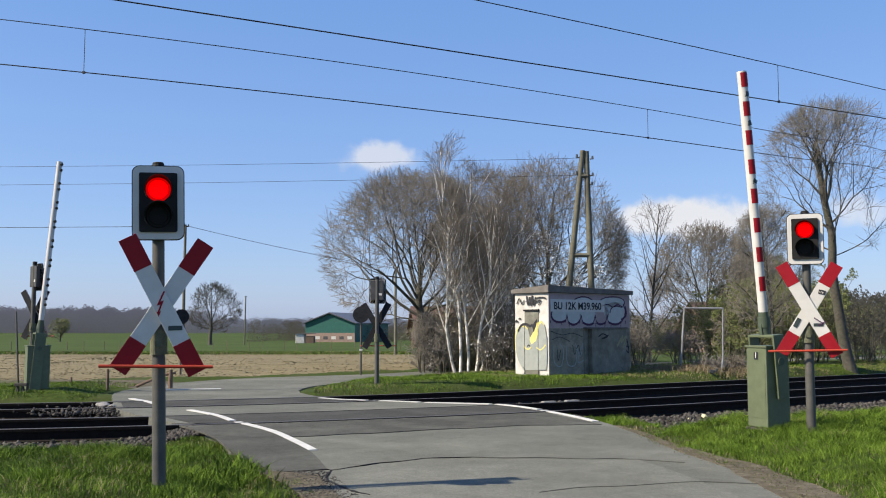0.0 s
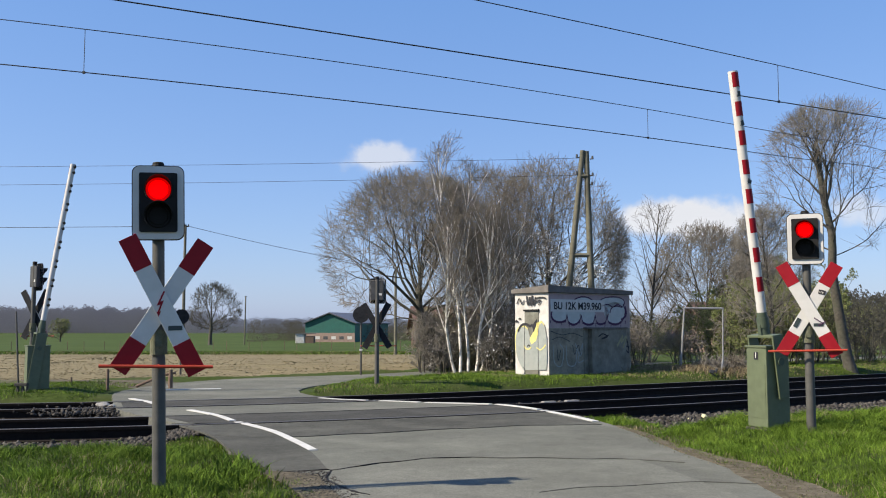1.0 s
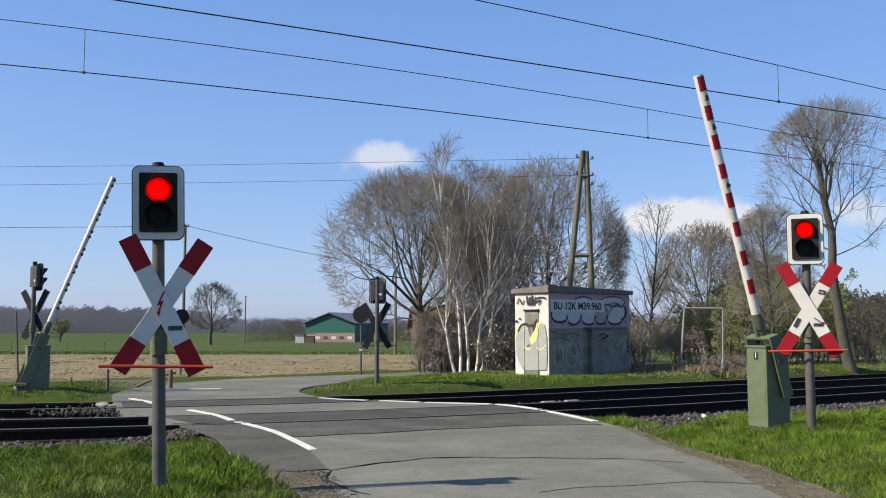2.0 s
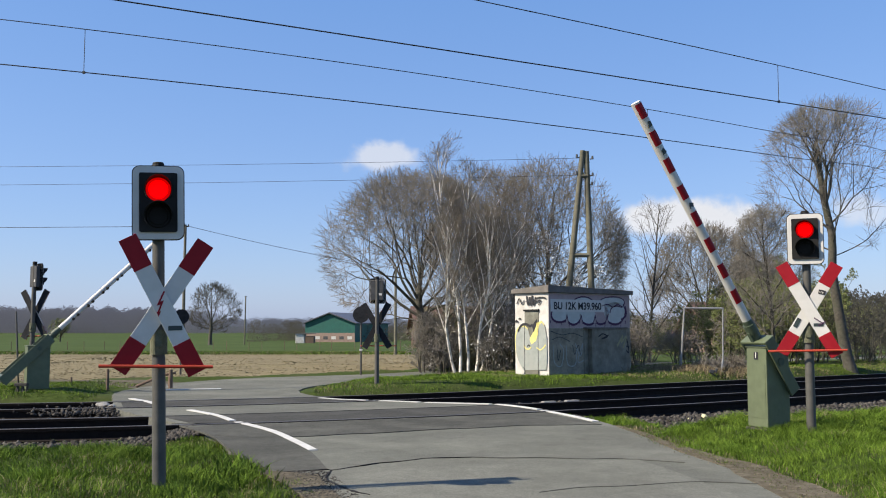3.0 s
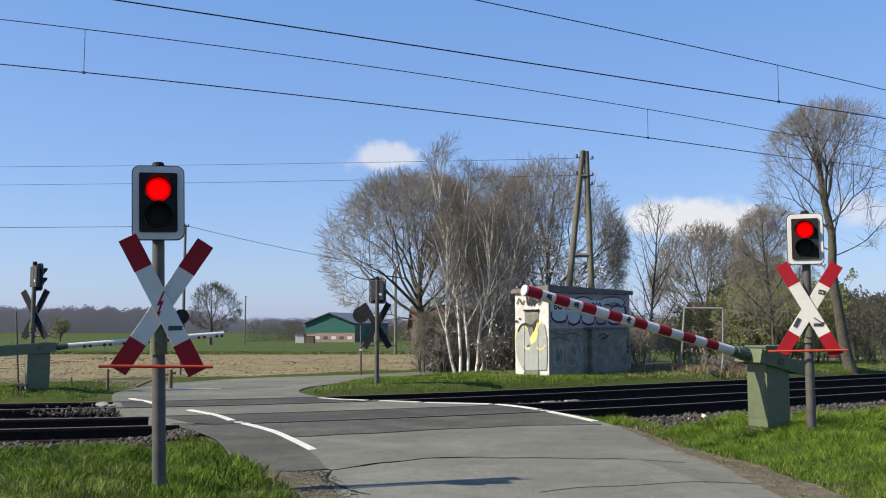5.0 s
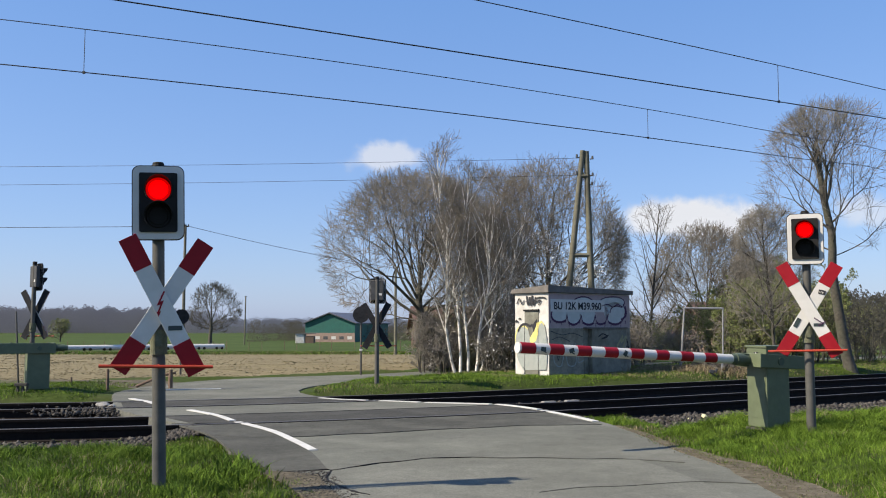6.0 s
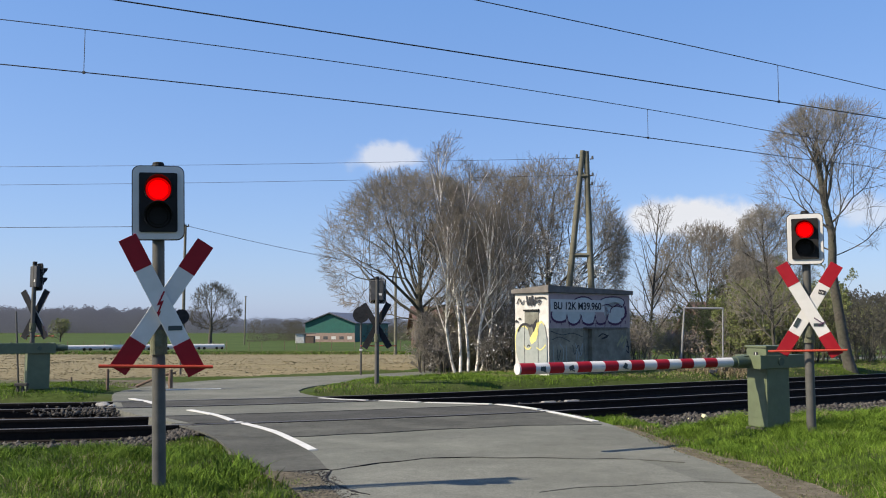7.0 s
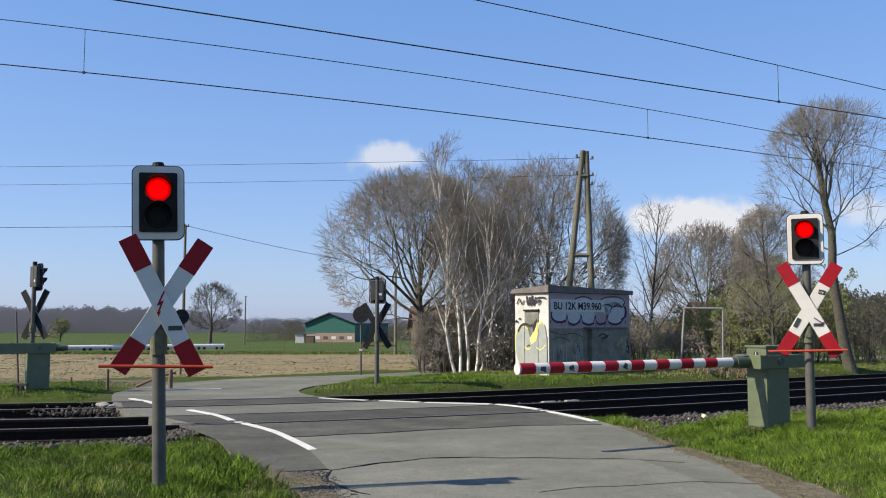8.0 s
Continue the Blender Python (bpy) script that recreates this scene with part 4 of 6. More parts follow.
def markings():
    """Road paint, panels between the rails, seams and patches."""
    for off0, off1, lab in ((0.05, 1.45, "a"), (4.05, 5.45, "b")):
        L, R = [], []
        for x in np.linspace(-9, 4, 80):
            a = rail_point(x, off0)
            if in_road(*a) > 0.02:
                L.append(a)
            b = rail_point(x, off1)
            if in_road(*b) > 0.02:
                R.append(b)
        sheet_between("crossing_panel", L[::4] + [L[-1]], R[::4] + [R[-1]], 0.005, "asphalt_dark", "dark asphalt infill between the rails", 40, 6)
    # no groove is cut: a flat black strip stands for its shade
    for off, z in RAILS:
        P = [rail_point(x, off - 0.065) for x in np.linspace(-9, 4, 90)]
        P = [p for p in P if in_road(*p) > 0.03]
        strip("groove_shade", P[::4] + [P[-1]], 0.05, 0.0085, "gap_black", "flat black strip for the shade in the flange groove", "road", 40)
    # patches: newer strip before the rails, dark patch along the edge, pale near surface
    P = [rail_point(x, -0.16) for x in np.linspace(-6, 5, 60)]
    P = [p for p in P if in_road(*p) > 0.05]
    sheet_between("asphalt_patch", [(-2.72, 11.2), (-2.3, 11.02), (-1.62, 11.1), (-1.2, 11.33), (-0.8, 11.45), (-0.06, 11.86), (0.5, 12.05), (1.0, 12.3), (1.55, 12.36), (2.1, 12.46)], P[::5] + [P[-1]], 0.003, "asphalt_mid", "slightly darker asphalt before the rails", 40)
    sheet_between("asphalt_patch", [(-1.46, 8.35), (-2.16, 9.75), (-2.78, 11.25), (-3.62, 12.6)], [(-1.05, 8.6), (-1.36, 9.75), (-1.86, 11.1), (-2.8, 12.66)], 0.005, "asphalt_mid", "darker repaired asphalt along the edge")
    sheet_between("asphalt_patch", [(-1.0, 8.55), (-0.95, 7.9), (-0.7, 6.5), (-0.55, 2)], [(-0.14, 9.29), (0.1, 8.3), (0.2, 6.5), (0.2, 2)], 0.004, "asphalt_light", "pale worn asphalt")
    sheet_between("asphalt_patch", [(-0.14, 9.29), (0.1, 8.3), (0.2, 6.5), (0.2, 2)], [(1.9, 9.2), (2.1, 8.3), (2.3, 6.5), (2.4, 2)], 0.004, "asphalt_light", "pale worn asphalt")
    strip("asphalt_seam", [(-2.72, 11.2), (-2.3, 11.02), (-1.62, 11.1), (-1.2, 11.33), (-0.8, 11.45), (-0.06, 11.86), (0.4, 12.0)], 0.011, 0.0085, "asphalt_dark", "dark seam across the asphalt", "road", 60, True, 1.5)
    strip("asphalt_seam", [(0.4, 12.0), (1.0, 12.3), (1.55, 12.36), (2.1, 12.46)], 0.008, 0.0085, "asphalt_mid", "faint seam across the asphalt", "road", 40, True, 1.5)
    strip("asphalt_seam", [(-1.42, 8.42), (-1.06, 8.57), (-0.98, 8.54), (-0.63, 8.95), (-0.4, 9.08), (-0.14, 9.29), (0.29, 9.37)], 0.013, 0.0085, "gap_black", "thin crack across the asphalt", "road", 60, True, 1.7)
    strip("asphalt_seam", [(0.29, 9.37), (0.6, 9.31), (0.99, 9.33), (1.4, 9.24), (1.75, 9.25), (2.3, 9.0)], 0.006, 0.0085, "asphalt_mid", "hairline crack across the asphalt", "road", 60, True, 1.7)
    strip("asphalt_seam", [(-1.0, 8.54), (-1.0, 8.1), (-0.87, 7.76), (-0.70, 7.45), (-0.56, 7.3)], 0.022, 0.0085, "gap_black", "crumbled crack at the road edge", "road", 30, True, 1.4)
    strip("asphalt_seam", [(0.75, 7.4), (1.1, 7.62), (1.5, 7.7), (2.1, 7.9), (2.6, 7.8)], 0.008, 0.0085, "asphalt_mid", "hairline crack across the asphalt", "road", 40, True, 1.6)
    strip("road_line", [(-1.36, 9.9), (-1.62, 10.55), (-2.07, 11.59), (-2.45, 12.25), (-2.78, 12.75)], 0.095, 0.010, "line", "white painted edge line", "road marking", 40)
    strip("road_line", [(-2.88, 12.9), (-3.4, 13.95), (-4.08, 15.15)], 0.095, 0.012, "line", "white painted edge line", "road marking", 40)
    strip("road_line", [(-4.75, 15.95), (-5.1, 16.75), (-5.5, 17.45), (-6.0, 18.1)], 0.11, 0.012, "line", "white painted edge line", "road marking", 30)
    strip("road_line", [(2.08, 12.85), (1.86, 13.6), (1.54, 14.5)], 0.095, 0.010, "line", "white painted edge line", "road marking", 30)
    strip("road_line", [(1.50, 14.62), (1.2, 15.25), (0.9, 15.75)], 0.095, 0.012, "line", "white painted edge line", "road marking", 30)
    strip("road_line", [(0.80, 15.85), (0.2, 16.3), (-0.3, 16.65)], 0.095, 0.012, "line", "white painted edge line", "road marking", 30)
    strip("road_line", [(-0.42, 16.8), (-1.0, 17.35), (-1.3, 17.55)], 0.095, 0.012, "line", "white painted edge line", "road marking", 30)
    strip("road_line", [(-1.42, 17.62), (-2.0, 17.95), (-2.4, 18.3)], 0.095, 0.012, "line", "white painted edge line", "road marking", 30)
    strip("road_line", [(-6.2, 20.75), (-5.6, 20.95), (-5.0, 21.15)], 0.18, 0.010, "line", "white painted stop line", "road marking", 30)
    sheet_between("gravel_rim", [(2.24, 12.3), (2.36, 11.3), (2.40, 10.6), (2.45, 9.95), (2.52, 9.3), (2.62, 8.74), (2.57, 8.3), (2.59, 7.9), (2.58, 7.4), (2.56, 5)], [(2.29, 12.3), (2.48, 11.4), (2.52, 10.7), (2.66, 9.9), (2.80, 9.3), (2.98, 8.8), (2.94, 8.3), (3.04, 7.9), (3.05, 7.2), (3.0, 5)], 0.006, "dirt", "bare trodden soil along the road edge")
    # crumbled rim at the near left corner
    sheet_between("gravel_rim", [(-1.75, 8.6), (-1.3, 7.8), (-0.95, 6.9)], [(-1.1, 8.3), (-0.95, 7.75), (-0.72, 7.0)], 0.006, "dirt", "crumbled gravelly road rim")


grass()
stones()
sleepers()
markings()


# ---- trees ----
def tree(name, label, base, env, spec, seed, bark, twig, trunk_r, trunk_h, lean=(0, 0), stems=1, spread=0.0, clear=1.2, leaf=None, group="bare trees", sides=7, thin=0.0046):
    """Bare tree grown limb by limb inside an egg-shaped crown. env: centre and half-axes from the base. spec: a tuple for each order of branch:
    count per metre-free parent, angle range, length range, wiggle, lift."""
    r = random.Random(seed)
    C, A = Vector(env[0]), Vector(env[1])
    lines = []

    def bough(p, d, length, r0, level):
        n = max(3, min(9, int(length / 0.45) + 2)) if level < 2 else max(2, min(7, int(length / 0.3) + 1))
        step = length / n
        pts, rad = [p.copy()], [r0]
        wig, lift = spec[level][3], spec[level][4]
        for i in range(n):
            d = (d + Vector((r.gauss(0, wig), r.gauss(0, wig), r.gauss(0, wig) + lift))).normalized()
            q = pts[-1] + d * step
            e = q - C
            k = (e.x / A.x) ** 2 + (e.y / A.y) ** 2 + (e.z / A.z) ** 2
            if level > 0 and k > 1.0 + 0.22 * noise.noise(q * 1.3) and i > 0:
                break
            pts.append(q)
            rad.append(max(thin * 0.8, r0 * (1 - 0.72 * (i + 1) / n)))
        lines.append((pts, rad, level))
        if level + 1 < len(spec):
            cnt, (a0, a1), (l0, l1), _, _ = spec[level + 1]
            m = len(pts) - 1
            f0 = clear / trunk_h if level == 0 else 0.18
            az = r.uniform(0, 6.28)
            for c in range(cnt):
                f = f0 + (0.99 - f0) * (c + r.random()) / cnt
                s = f * m
                i = min(m - 1, int(s))
                o = pts[i].lerp(pts[i + 1], s - i)
                t = (pts[i + 1] - pts[i]).normalized()
                u = t.orthogonal().normalized()
                u.rotate(Matrix.Rotation(az + c * 2.4 + r.uniform(-0.5, 0.5), 3, t))
                ang = radians(r.uniform(a0, a1)) * (1 - 0.35 * f if level == 0 else 1)
                rr = (rad[i] * (1 - s + i) + rad[i + 1] * (s - i)) * r.uniform(0.45, 0.7)
                bough(o, t * math.cos(ang) + u * math.sin(ang), r.uniform(l0, l1) * (1 - 0.4 * f if level else 1), max(thin, rr), level + 1)

    for k in range(stems):
        a = 6.28 * k / stems + r.uniform(-0.4, 0.4)
        o = Vector((math.cos(a), math.sin(a), 0)) * spread * r.uniform(0.5, 1)
        d = Vector((lean[0], lean[1], 1)) + (o * 0.45 if stems > 1 else Vector())
        bough(Vector((o.x, o.y, -0.15)), d.normalized(), trunk_h * (r.uniform(0.75, 1.0) if stems > 1 else 1), trunk_r * (r.uniform(0.7, 1.05) if stems > 1 else 1), 0)
    root = empty(name, Matrix.Translation(base))
    for l in lines:
        if l[2] == 0:
            tubes("trunk" if stems == 1 else "stem", [l], M[bark], root, sides)
        elif l[2] == 1 and stems == 1:
            tubes("limb", [l], M[bark], root, 5)
    tubes("crown", [l for l in lines if l[2] > (1 if stems == 1 else 0)], M[twig], root, 3)["kind"] = "stuff"
    if leaf:
        mt, n, s = leaf
        tips = [l[0] for l in lines if l[2] >= 2]
        V = np.empty((n, 3, 3))
        for i in range(n):
            l = r.choice(tips)
            p = l[r.randrange(1, len(l))] + Vector((r.gauss(0, 0.04), r.gauss(0, 0.04), r.gauss(0, 0.04)))
            for k in range(3):
                V[i, k] = p + Vector((r.gauss(0, s), r.gauss(0, s), r.gauss(0, s)))
        tri_mesh("foliage", V.reshape(-1, 3), np.arange(n * 3).reshape(-1, 3), [M[mt]], parent=root)["kind"] = "stuff"
    return tagged(root, label, "tree", group)


def fan_tree(name, label, base, env, seed, bark, twig, trunk, trunk_r, limbs, depth, thin=0.0055, low=-8, lift=0.05, fork=0.55, leaf=None, group="bare trees", rag=0.46):
    """Bare tree whose limbs fan out of one trunk and fork again and again until they fill an egg-shaped crown.
    trunk: its bends from the base; low: the lowest limb's rise in degrees; fork: share of the trunk below the limbs."""
    r = random.Random(seed)
    C, A = Vector(env[0]), Vector(env[1])
    stem, big, fine = [], [], []

    def reach(p, d):
        e, g = p - C, d
        u = Vector((e.x / A.x, e.y / A.y, e.z / A.z))
        v = Vector((g.x / A.x, g.y / A.y, g.z / A.z))
        a, b, c = v.dot(v), u.dot(v), u.dot(u) - 1
        q = b * b - a * c
        if q <= 0:
            return 0.0
        t = (-b + math.sqrt(q)) / a
        return max(0.0, t) * (1 + rag * noise.noise((p + d * t) * 0.55) + 0.6 * rag * noise.noise((p + d * t) * 1.9))

    def grow(p, d, rad, level):
        left = reach(p, d)
        left *= r.uniform(0.82, 1.16)
        last = level >= depth or left < 0.26
        length = min(max(left, 0.12), 0.55) * r.uniform(0.6, 1.3) if last else max(0.10, left * r.uniform(0.20, 0.34))
        pts, rr = [p.copy()], [rad]
        n = 3 if level < 4 else 2
        end = thin * 0.6 if last else max(thin, rad * 0.84)
        for i in range(n):
            d = (d + Vector((r.gauss(0, 0.09), r.gauss(0, 0.09), r.gauss(0, 0.09) + lift / n))).normalized()
            pts.append(pts[-1] + d * length / n)
            rr.append(rad + (end - rad) * (i + 1) / n)
        (big if level < 4 else fine).append((pts, rr, level))
        if last:
            return
        az = r.uniform(0, 6.28)
        for ang, k, turn in ((r.uniform(6, 17), 0.86, 0.0), (r.uniform(24, 44), 0.62, math.pi)):
            u = d.orthogonal().normalized()
            u.rotate(Matrix.Rotation(az + turn, 3, d))
            a = radians(ang)
            grow(pts[-1], (d * math.cos(a) + u * math.sin(a)).normalized(), max(thin, end * k), level + 1)
        if level > 1 and r.random() < 0.4:
            u = d.orthogonal().normalized()
            u.rotate(Matrix.Rotation(r.uniform(0, 6.28), 3, d))
            a = radians(r.uniform(30, 60))
            q = (d * math.cos(a) + u * math.sin(a) + Vector((0, 0, 0.15))).normalized()
            l = r.uniform(0.12, 0.4)
            fine.append(([pts[1], pts[1] + q * l * 0.5, pts[1] + q * l + Vector((0, 0, 0.05 * l))], [thin, thin * 0.8, thin * 0.5], 9))

    T = spline(trunk, 12)
    rad = [trunk_r * (1.25 if i == 0 else 1 - 0.5 * i / 12) for i in range(13)]
    stem.append((T, rad, 0))
    for c in range(limbs):
        f = fork + (1 - fork) * (c + 0.5) / limbs
        i = min(11, int(f * 12))
        o = T[i].lerp(T[i + 1], f * 12 - i)
        rise = radians(low + (86 - low) * ((c + r.uniform(0.1, 0.9)) / limbs) ** 1.15)
        az = c * 2.4 + r.uniform(-0.35, 0.35)
        d = Vector((math.cos(az) * math.cos(rise), math.sin(az) * math.cos(rise), math.sin(rise)))
        grow(o, d, trunk_r * r.uniform(0.19, 0.31) * (0.6 if c < 4 else 1), 0)
    root = empty(name, Matrix.Translation(base))
    tubes("trunk", stem, M[bark], root, 9)
    for l in [b for b in big if b[2] == 0]:
        tubes("limb", [l], M[bark], root, 6)
    tubes("branchwork", [b for b in big if b[2] > 0], M[bark], root, 5)["kind"] = "stuff"
    tubes("crown", fine, M[twig], root, 3)["kind"] = "stuff"
    if leaf:
        mt, n, size = leaf
        V = np.empty((n, 3, 3))
        for i in range(n):
            l = r.choice(fine)[0]
            p = l[r.randrange(1, len(l))]
            for k in range(3):
                V[i, k] = p + Vector((r.gauss(0, size), r.gauss(0, size), r.gauss(0, size)))
        tri_mesh("foliage", V.reshape(-1, 3), np.arange(n * 3).reshape(-1, 3), [M[mt]], parent=root)["kind"] = "stuff"
    return tagged(root, label, "tree", group)


def tubes(name, lines, material, parent, sides):
    """All branches of one order as tapered tubes, in one mesh."""
    groups = {}
    for pts, rad, _ in lines:
        groups.setdefault(len(pts), []).append((pts, rad))
    VV, QQ, base = [], [], 0
    ang = np.arange(sides) * 2 * math.pi / sides
    ca, sa = np.cos(ang), np.sin(ang)
    for n, lst in groups.items():
        P = np.array([[p[:] for p in pts] for pts, _ in lst])
        R = np.array([rad for _, rad in lst])
        T = np.gradient(P, axis=1)
        T /= np.linalg.norm(T, axis=2, keepdims=True) + 1e-9
        ref = np.where(np.abs(T[:, :1, 2:3]) > 0.9, np.array([[[1.0, 0, 0]]]), np.array([[[0, 0, 1.0]]]))
        U = np.cross(T, np.broadcast_to(ref, T.shape))
        U /= np.linalg.norm(U, axis=2, keepdims=True) + 1e-9
        W = np.cross(T, U)
        ring = P[:, :, None] + R[:, :, None, None] * (U[:, :, None] * ca[None, None, :, None] + W[:, :, None] * sa[None, None, :, None])
        K = len(lst)
        VV.append(ring.reshape(-1, 3))
        idx = np.arange(K * n * sides).reshape(K, n, sides) + base
        a, b = idx[:, :-1], idx[:, 1:]
        QQ.append(np.stack([a, np.roll(a, -1, 2), np.roll(b, -1, 2), b], -1).reshape(-1, 4))
        base += K * n * sides
    return tri_mesh(name, np.concatenate(VV), np.concatenate(QQ), [material], parent=parent, smooth_faces=True)


def woods():
    fan_tree("broad_tree", "wide-crowned leafless tree, its dark limbs fanning from a short trunk", (-0.50, 30.0, -0.15), ((-0.50, 0.2, 3.95), (3.2, 2.6, 2.65)), 11, "bark", "twig",
             [(0, 0, -0.15), (-0.02, 0, 0.7), (-0.16, 0, 1.6), (-0.28, 0, 2.2), (-0.25, 0, 2.7)], 0.19, 20, 8, thin=0.0068, low=20, lift=0.03)
    fan_tree("broad_tree", "bushy leafless tree behind the concrete hut", (4.1, 36.0, -0.2), ((-0.2, 0, 4.2), (3.4, 3.0, 4.05)), 23, "bark", "twig",
             [(0, 0, -0.15), (0.05, 0, 0.8), (0, 0, 1.7), (-0.05, 0, 2.6)], 0.21, 18, 8, thin=0.0075, low=5)
    fan_tree("broad_tree", "leafless tree crowding behind the birches", (1.9, 33.5, -0.2), ((0, 0, 3.8), (2.7, 2.5, 3.6)), 29, "bark", "twig_red",
             [(0, 0, -0.15), (0.06, 0, 0.7), (0.0, 0, 1.4), (0.05, 0, 2.2)], 0.16, 13, 8, thin=0.006, low=10)
    # birches
    Bs = ((1, (0, 0), (1, 1), 0.085, 0.02), (17, (18, 42), (1.2, 2.8), 0.06, 0.03), (8, (20, 50), (0.6, 1.3), 0.10, -0.02), (5, (15, 45), (0.4, 0.9), 0.12, -0.10))
    birches = []
    for i, (x, y, h, sd, ln) in enumerate(((0.52, 28.0, 7.0, 41, (-0.085, 0)), (0.74, 28.1, 6.3, 42, (0.05, 0)), (0.95, 27.9, 5.0, 43, (0.10, 0)), (1.10, 28.2, 5.0, 45, (0.20, 0)), (0.40, 28.2, 4.6, 46, (-0.14, 0)), (1.75, 28.4, 4.8, 44, (0.05, 0)))):
        birches.append(tree("birch", "slender white-stemmed birch with hanging bare twigs", (x, y, -0.12), ((ln[0] * h * 0.6, 0, h * 0.56), (1.5, 1.5, h * 0.48)), Bs, sd, "birch_bark", "twig_red", 0.05, h, ln, clear=1.3, group="birches"))
    # understorey scrub
    S = ((1, (0, 0), (1, 1), 0.12, 0.03), (5, (20, 70), (0.8, 1.6), 0.15, 0.03), (5, (25, 70), (0.4, 0.9), 0.2, 0.0), (3, (25, 65), (0.2, 0.45), 0.22, -0.02))
    k = 0
    for x, y, w, h, tw, lf in ((-0.45, 28.9, 0.6, 1.9, "twig", None), (0.1, 28.7, 0.6, 1.5, "twig", ("blossom", 160, 0.014)), (0.0, 30.6, 1.0, 1.9, "twig", None), (0.3, 29.2, 0.6, 1.1, "twig", None), (1.2, 29.2, 0.7, 1.6, "twig", None), (1.7, 29.2, 0.6, 1.5, "twig_red", None), (2.0, 28.2, 0.6, 2.3, "twig", ("blossom", 650, 0.017)), (1.45, 27.9, 0.5, 1.2, "twig", ("blossom", 220, 0.016)), (0.75, 28.9, 0.5, 1.0, "twig_green", ("bud_green", 300, 0.016)), (7.8, 27.4, 0.8, 0.42, "twig", None), (8.7, 28.2, 0.8, 0.4, "twig_red", None), (1.3, 30.4, 1.1, 2.2, "twig", ("bud_green", 700, 0.02)), (2.2, 29.6, 0.9, 2.0, "twig", ("blossom", 700, 0.018)),
                               (-0.1, 31.6, 1.1, 2.0, "twig_green", None), (2.6, 31.5, 1.3, 4.0, "twig", ("bud_green", 800, 0.022)), (6.5, 31.5, 0.7, 1.6, "twig", None), (7.0, 34.0, 1.0, 1.9, "twig_green", ("bud_green", 700, 0.02)), (10.1, 31.6, 1.2, 3.1, "twig_green", ("bud_green", 10920, 0.023)), (11.4, 31.9, 1.3, 3.5, "twig_green", ("bud_green", 12480, 0.023)),
                               (8.9, 35.0, 1.0, 1.3, "twig", None), (10.6, 32.5, 1.5, 2.2, "twig", ("bud_green", 600, 0.022)), (3.6, 33.0, 1.5, 5.2, "twig", ("blossom", 3600, 0.030)),
                               (12.2, 36.0, 1.8, 3.9, "twig_green", ("bud_green", 14040, 0.023)), (10.4, 37.0, 1.4, 2.8, "twig_green", ("bud_green", 9360, 0.023)), (13.2, 33.5, 1.5, 3.1, "twig_green", ("bud_green", 12480, 0.023)), (14.6, 38.0, 1.7, 4.4, "twig_green", ("bud_green", 12480, 0.023)),
                               (14.6, 33.0, 1.4, 2.2, "bark", ("bud_green", 900, 0.018)), (18.5, 40.0, 2.0, 2.4, "bark", ("bud_green", 1500, 0.024)), (8.2, 40.0, 1.8, 2.2, "twig_red", None), (16.6, 37.0, 1.8, 2.6, "bark", ("bud_green", 900, 0.02)), (0.9, 35.0, 2.0, 3.0, "twig_green", ("bud_green", 900, 0.02))):
        k += 1
        lab = "low tangle of bare shrub stems at the wood's edge"
        if lf:
            lab = {"bud_green": "shrub budding yellow-green in early spring", "blossom": "thorn shrub with sparse white blossom"}[lf[0]]
        tree("shrub", lab, (x, y, -0.15 - fall(y)), ((0, 0, h * 0.5), (w, w, h * 0.56)), S, 100 + k, "bark", tw, 0.03, h * 0.9, (0, 0), stems=8, spread=w * 0.45, clear=0.15, leaf=lf, group="shrubs", sides=5, thin=0.009)
    # thin young tree, round tree, tall tree by the line
    T = ((1, (0, 0), (1, 1), 0.03, 0.02), (20, (30, 55), (1.2, 2.4), 0.07, 0.06), (8, (25, 55), (0.5, 1.1), 0.10, 0.05), (4, (25, 55), (0.2, 0.5), 0.14, 0.04))
    tree("young_tree", "thin upright young tree, leafless", (8.35, 38.0, -0.25), ((0, 0, 3.6), (1.9, 1.9, 3.2)), T, 51, "bark", "twig", 0.07, 6.4, clear=1.0)
    G = ((1, (0, 0), (1, 1), 0.04, 0.02), (24, (25, 80), (2.6, 4.6), 0.08, 0.05), (10, (25, 60), (1.0, 2.0), 0.12, 0.06), (9, (25, 55), (0.5, 1.0), 0.14, 0.06), (4, (25, 60), (0.3, 0.6), 0.16, 0.05))
    fan_tree("round_tree", "round-crowned leafless tree, dense brown twigs", (14.1, 50.0, -0.5), ((0, 0, 3.9), (3.1, 2.8, 3.65)), 61, "bark", "twig_red",
             [(0, 0, -0.15), (0.05, 0, 0.8), (0, 0, 1.6), (0, 0, 2.4)], 0.20, 19, 8, thin=0.010, low=-10, rag=0.15)
    tree("round_tree", "leafless tree in the hedge row", (18.2, 54.0, -0.5), ((0, 0, 3.2), (2.4, 2.4, 2.9)), G, 62, "bark", "twig", 0.16, 4.6, clear=1.0, thin=0.008)
    R = ((1, (0, 0), (1, 1), 0.045, 0.02), (18, (35, 74), (2.3, 3.8), 0.08, 0.06), (10, (25, 60), (0.8, 1.6), 0.11, 0.06), (6, (25, 55), (0.4, 0.9), 0.14, 0.05), (3, (25, 60), (0.2, 0.45), 0.16, 0.05))
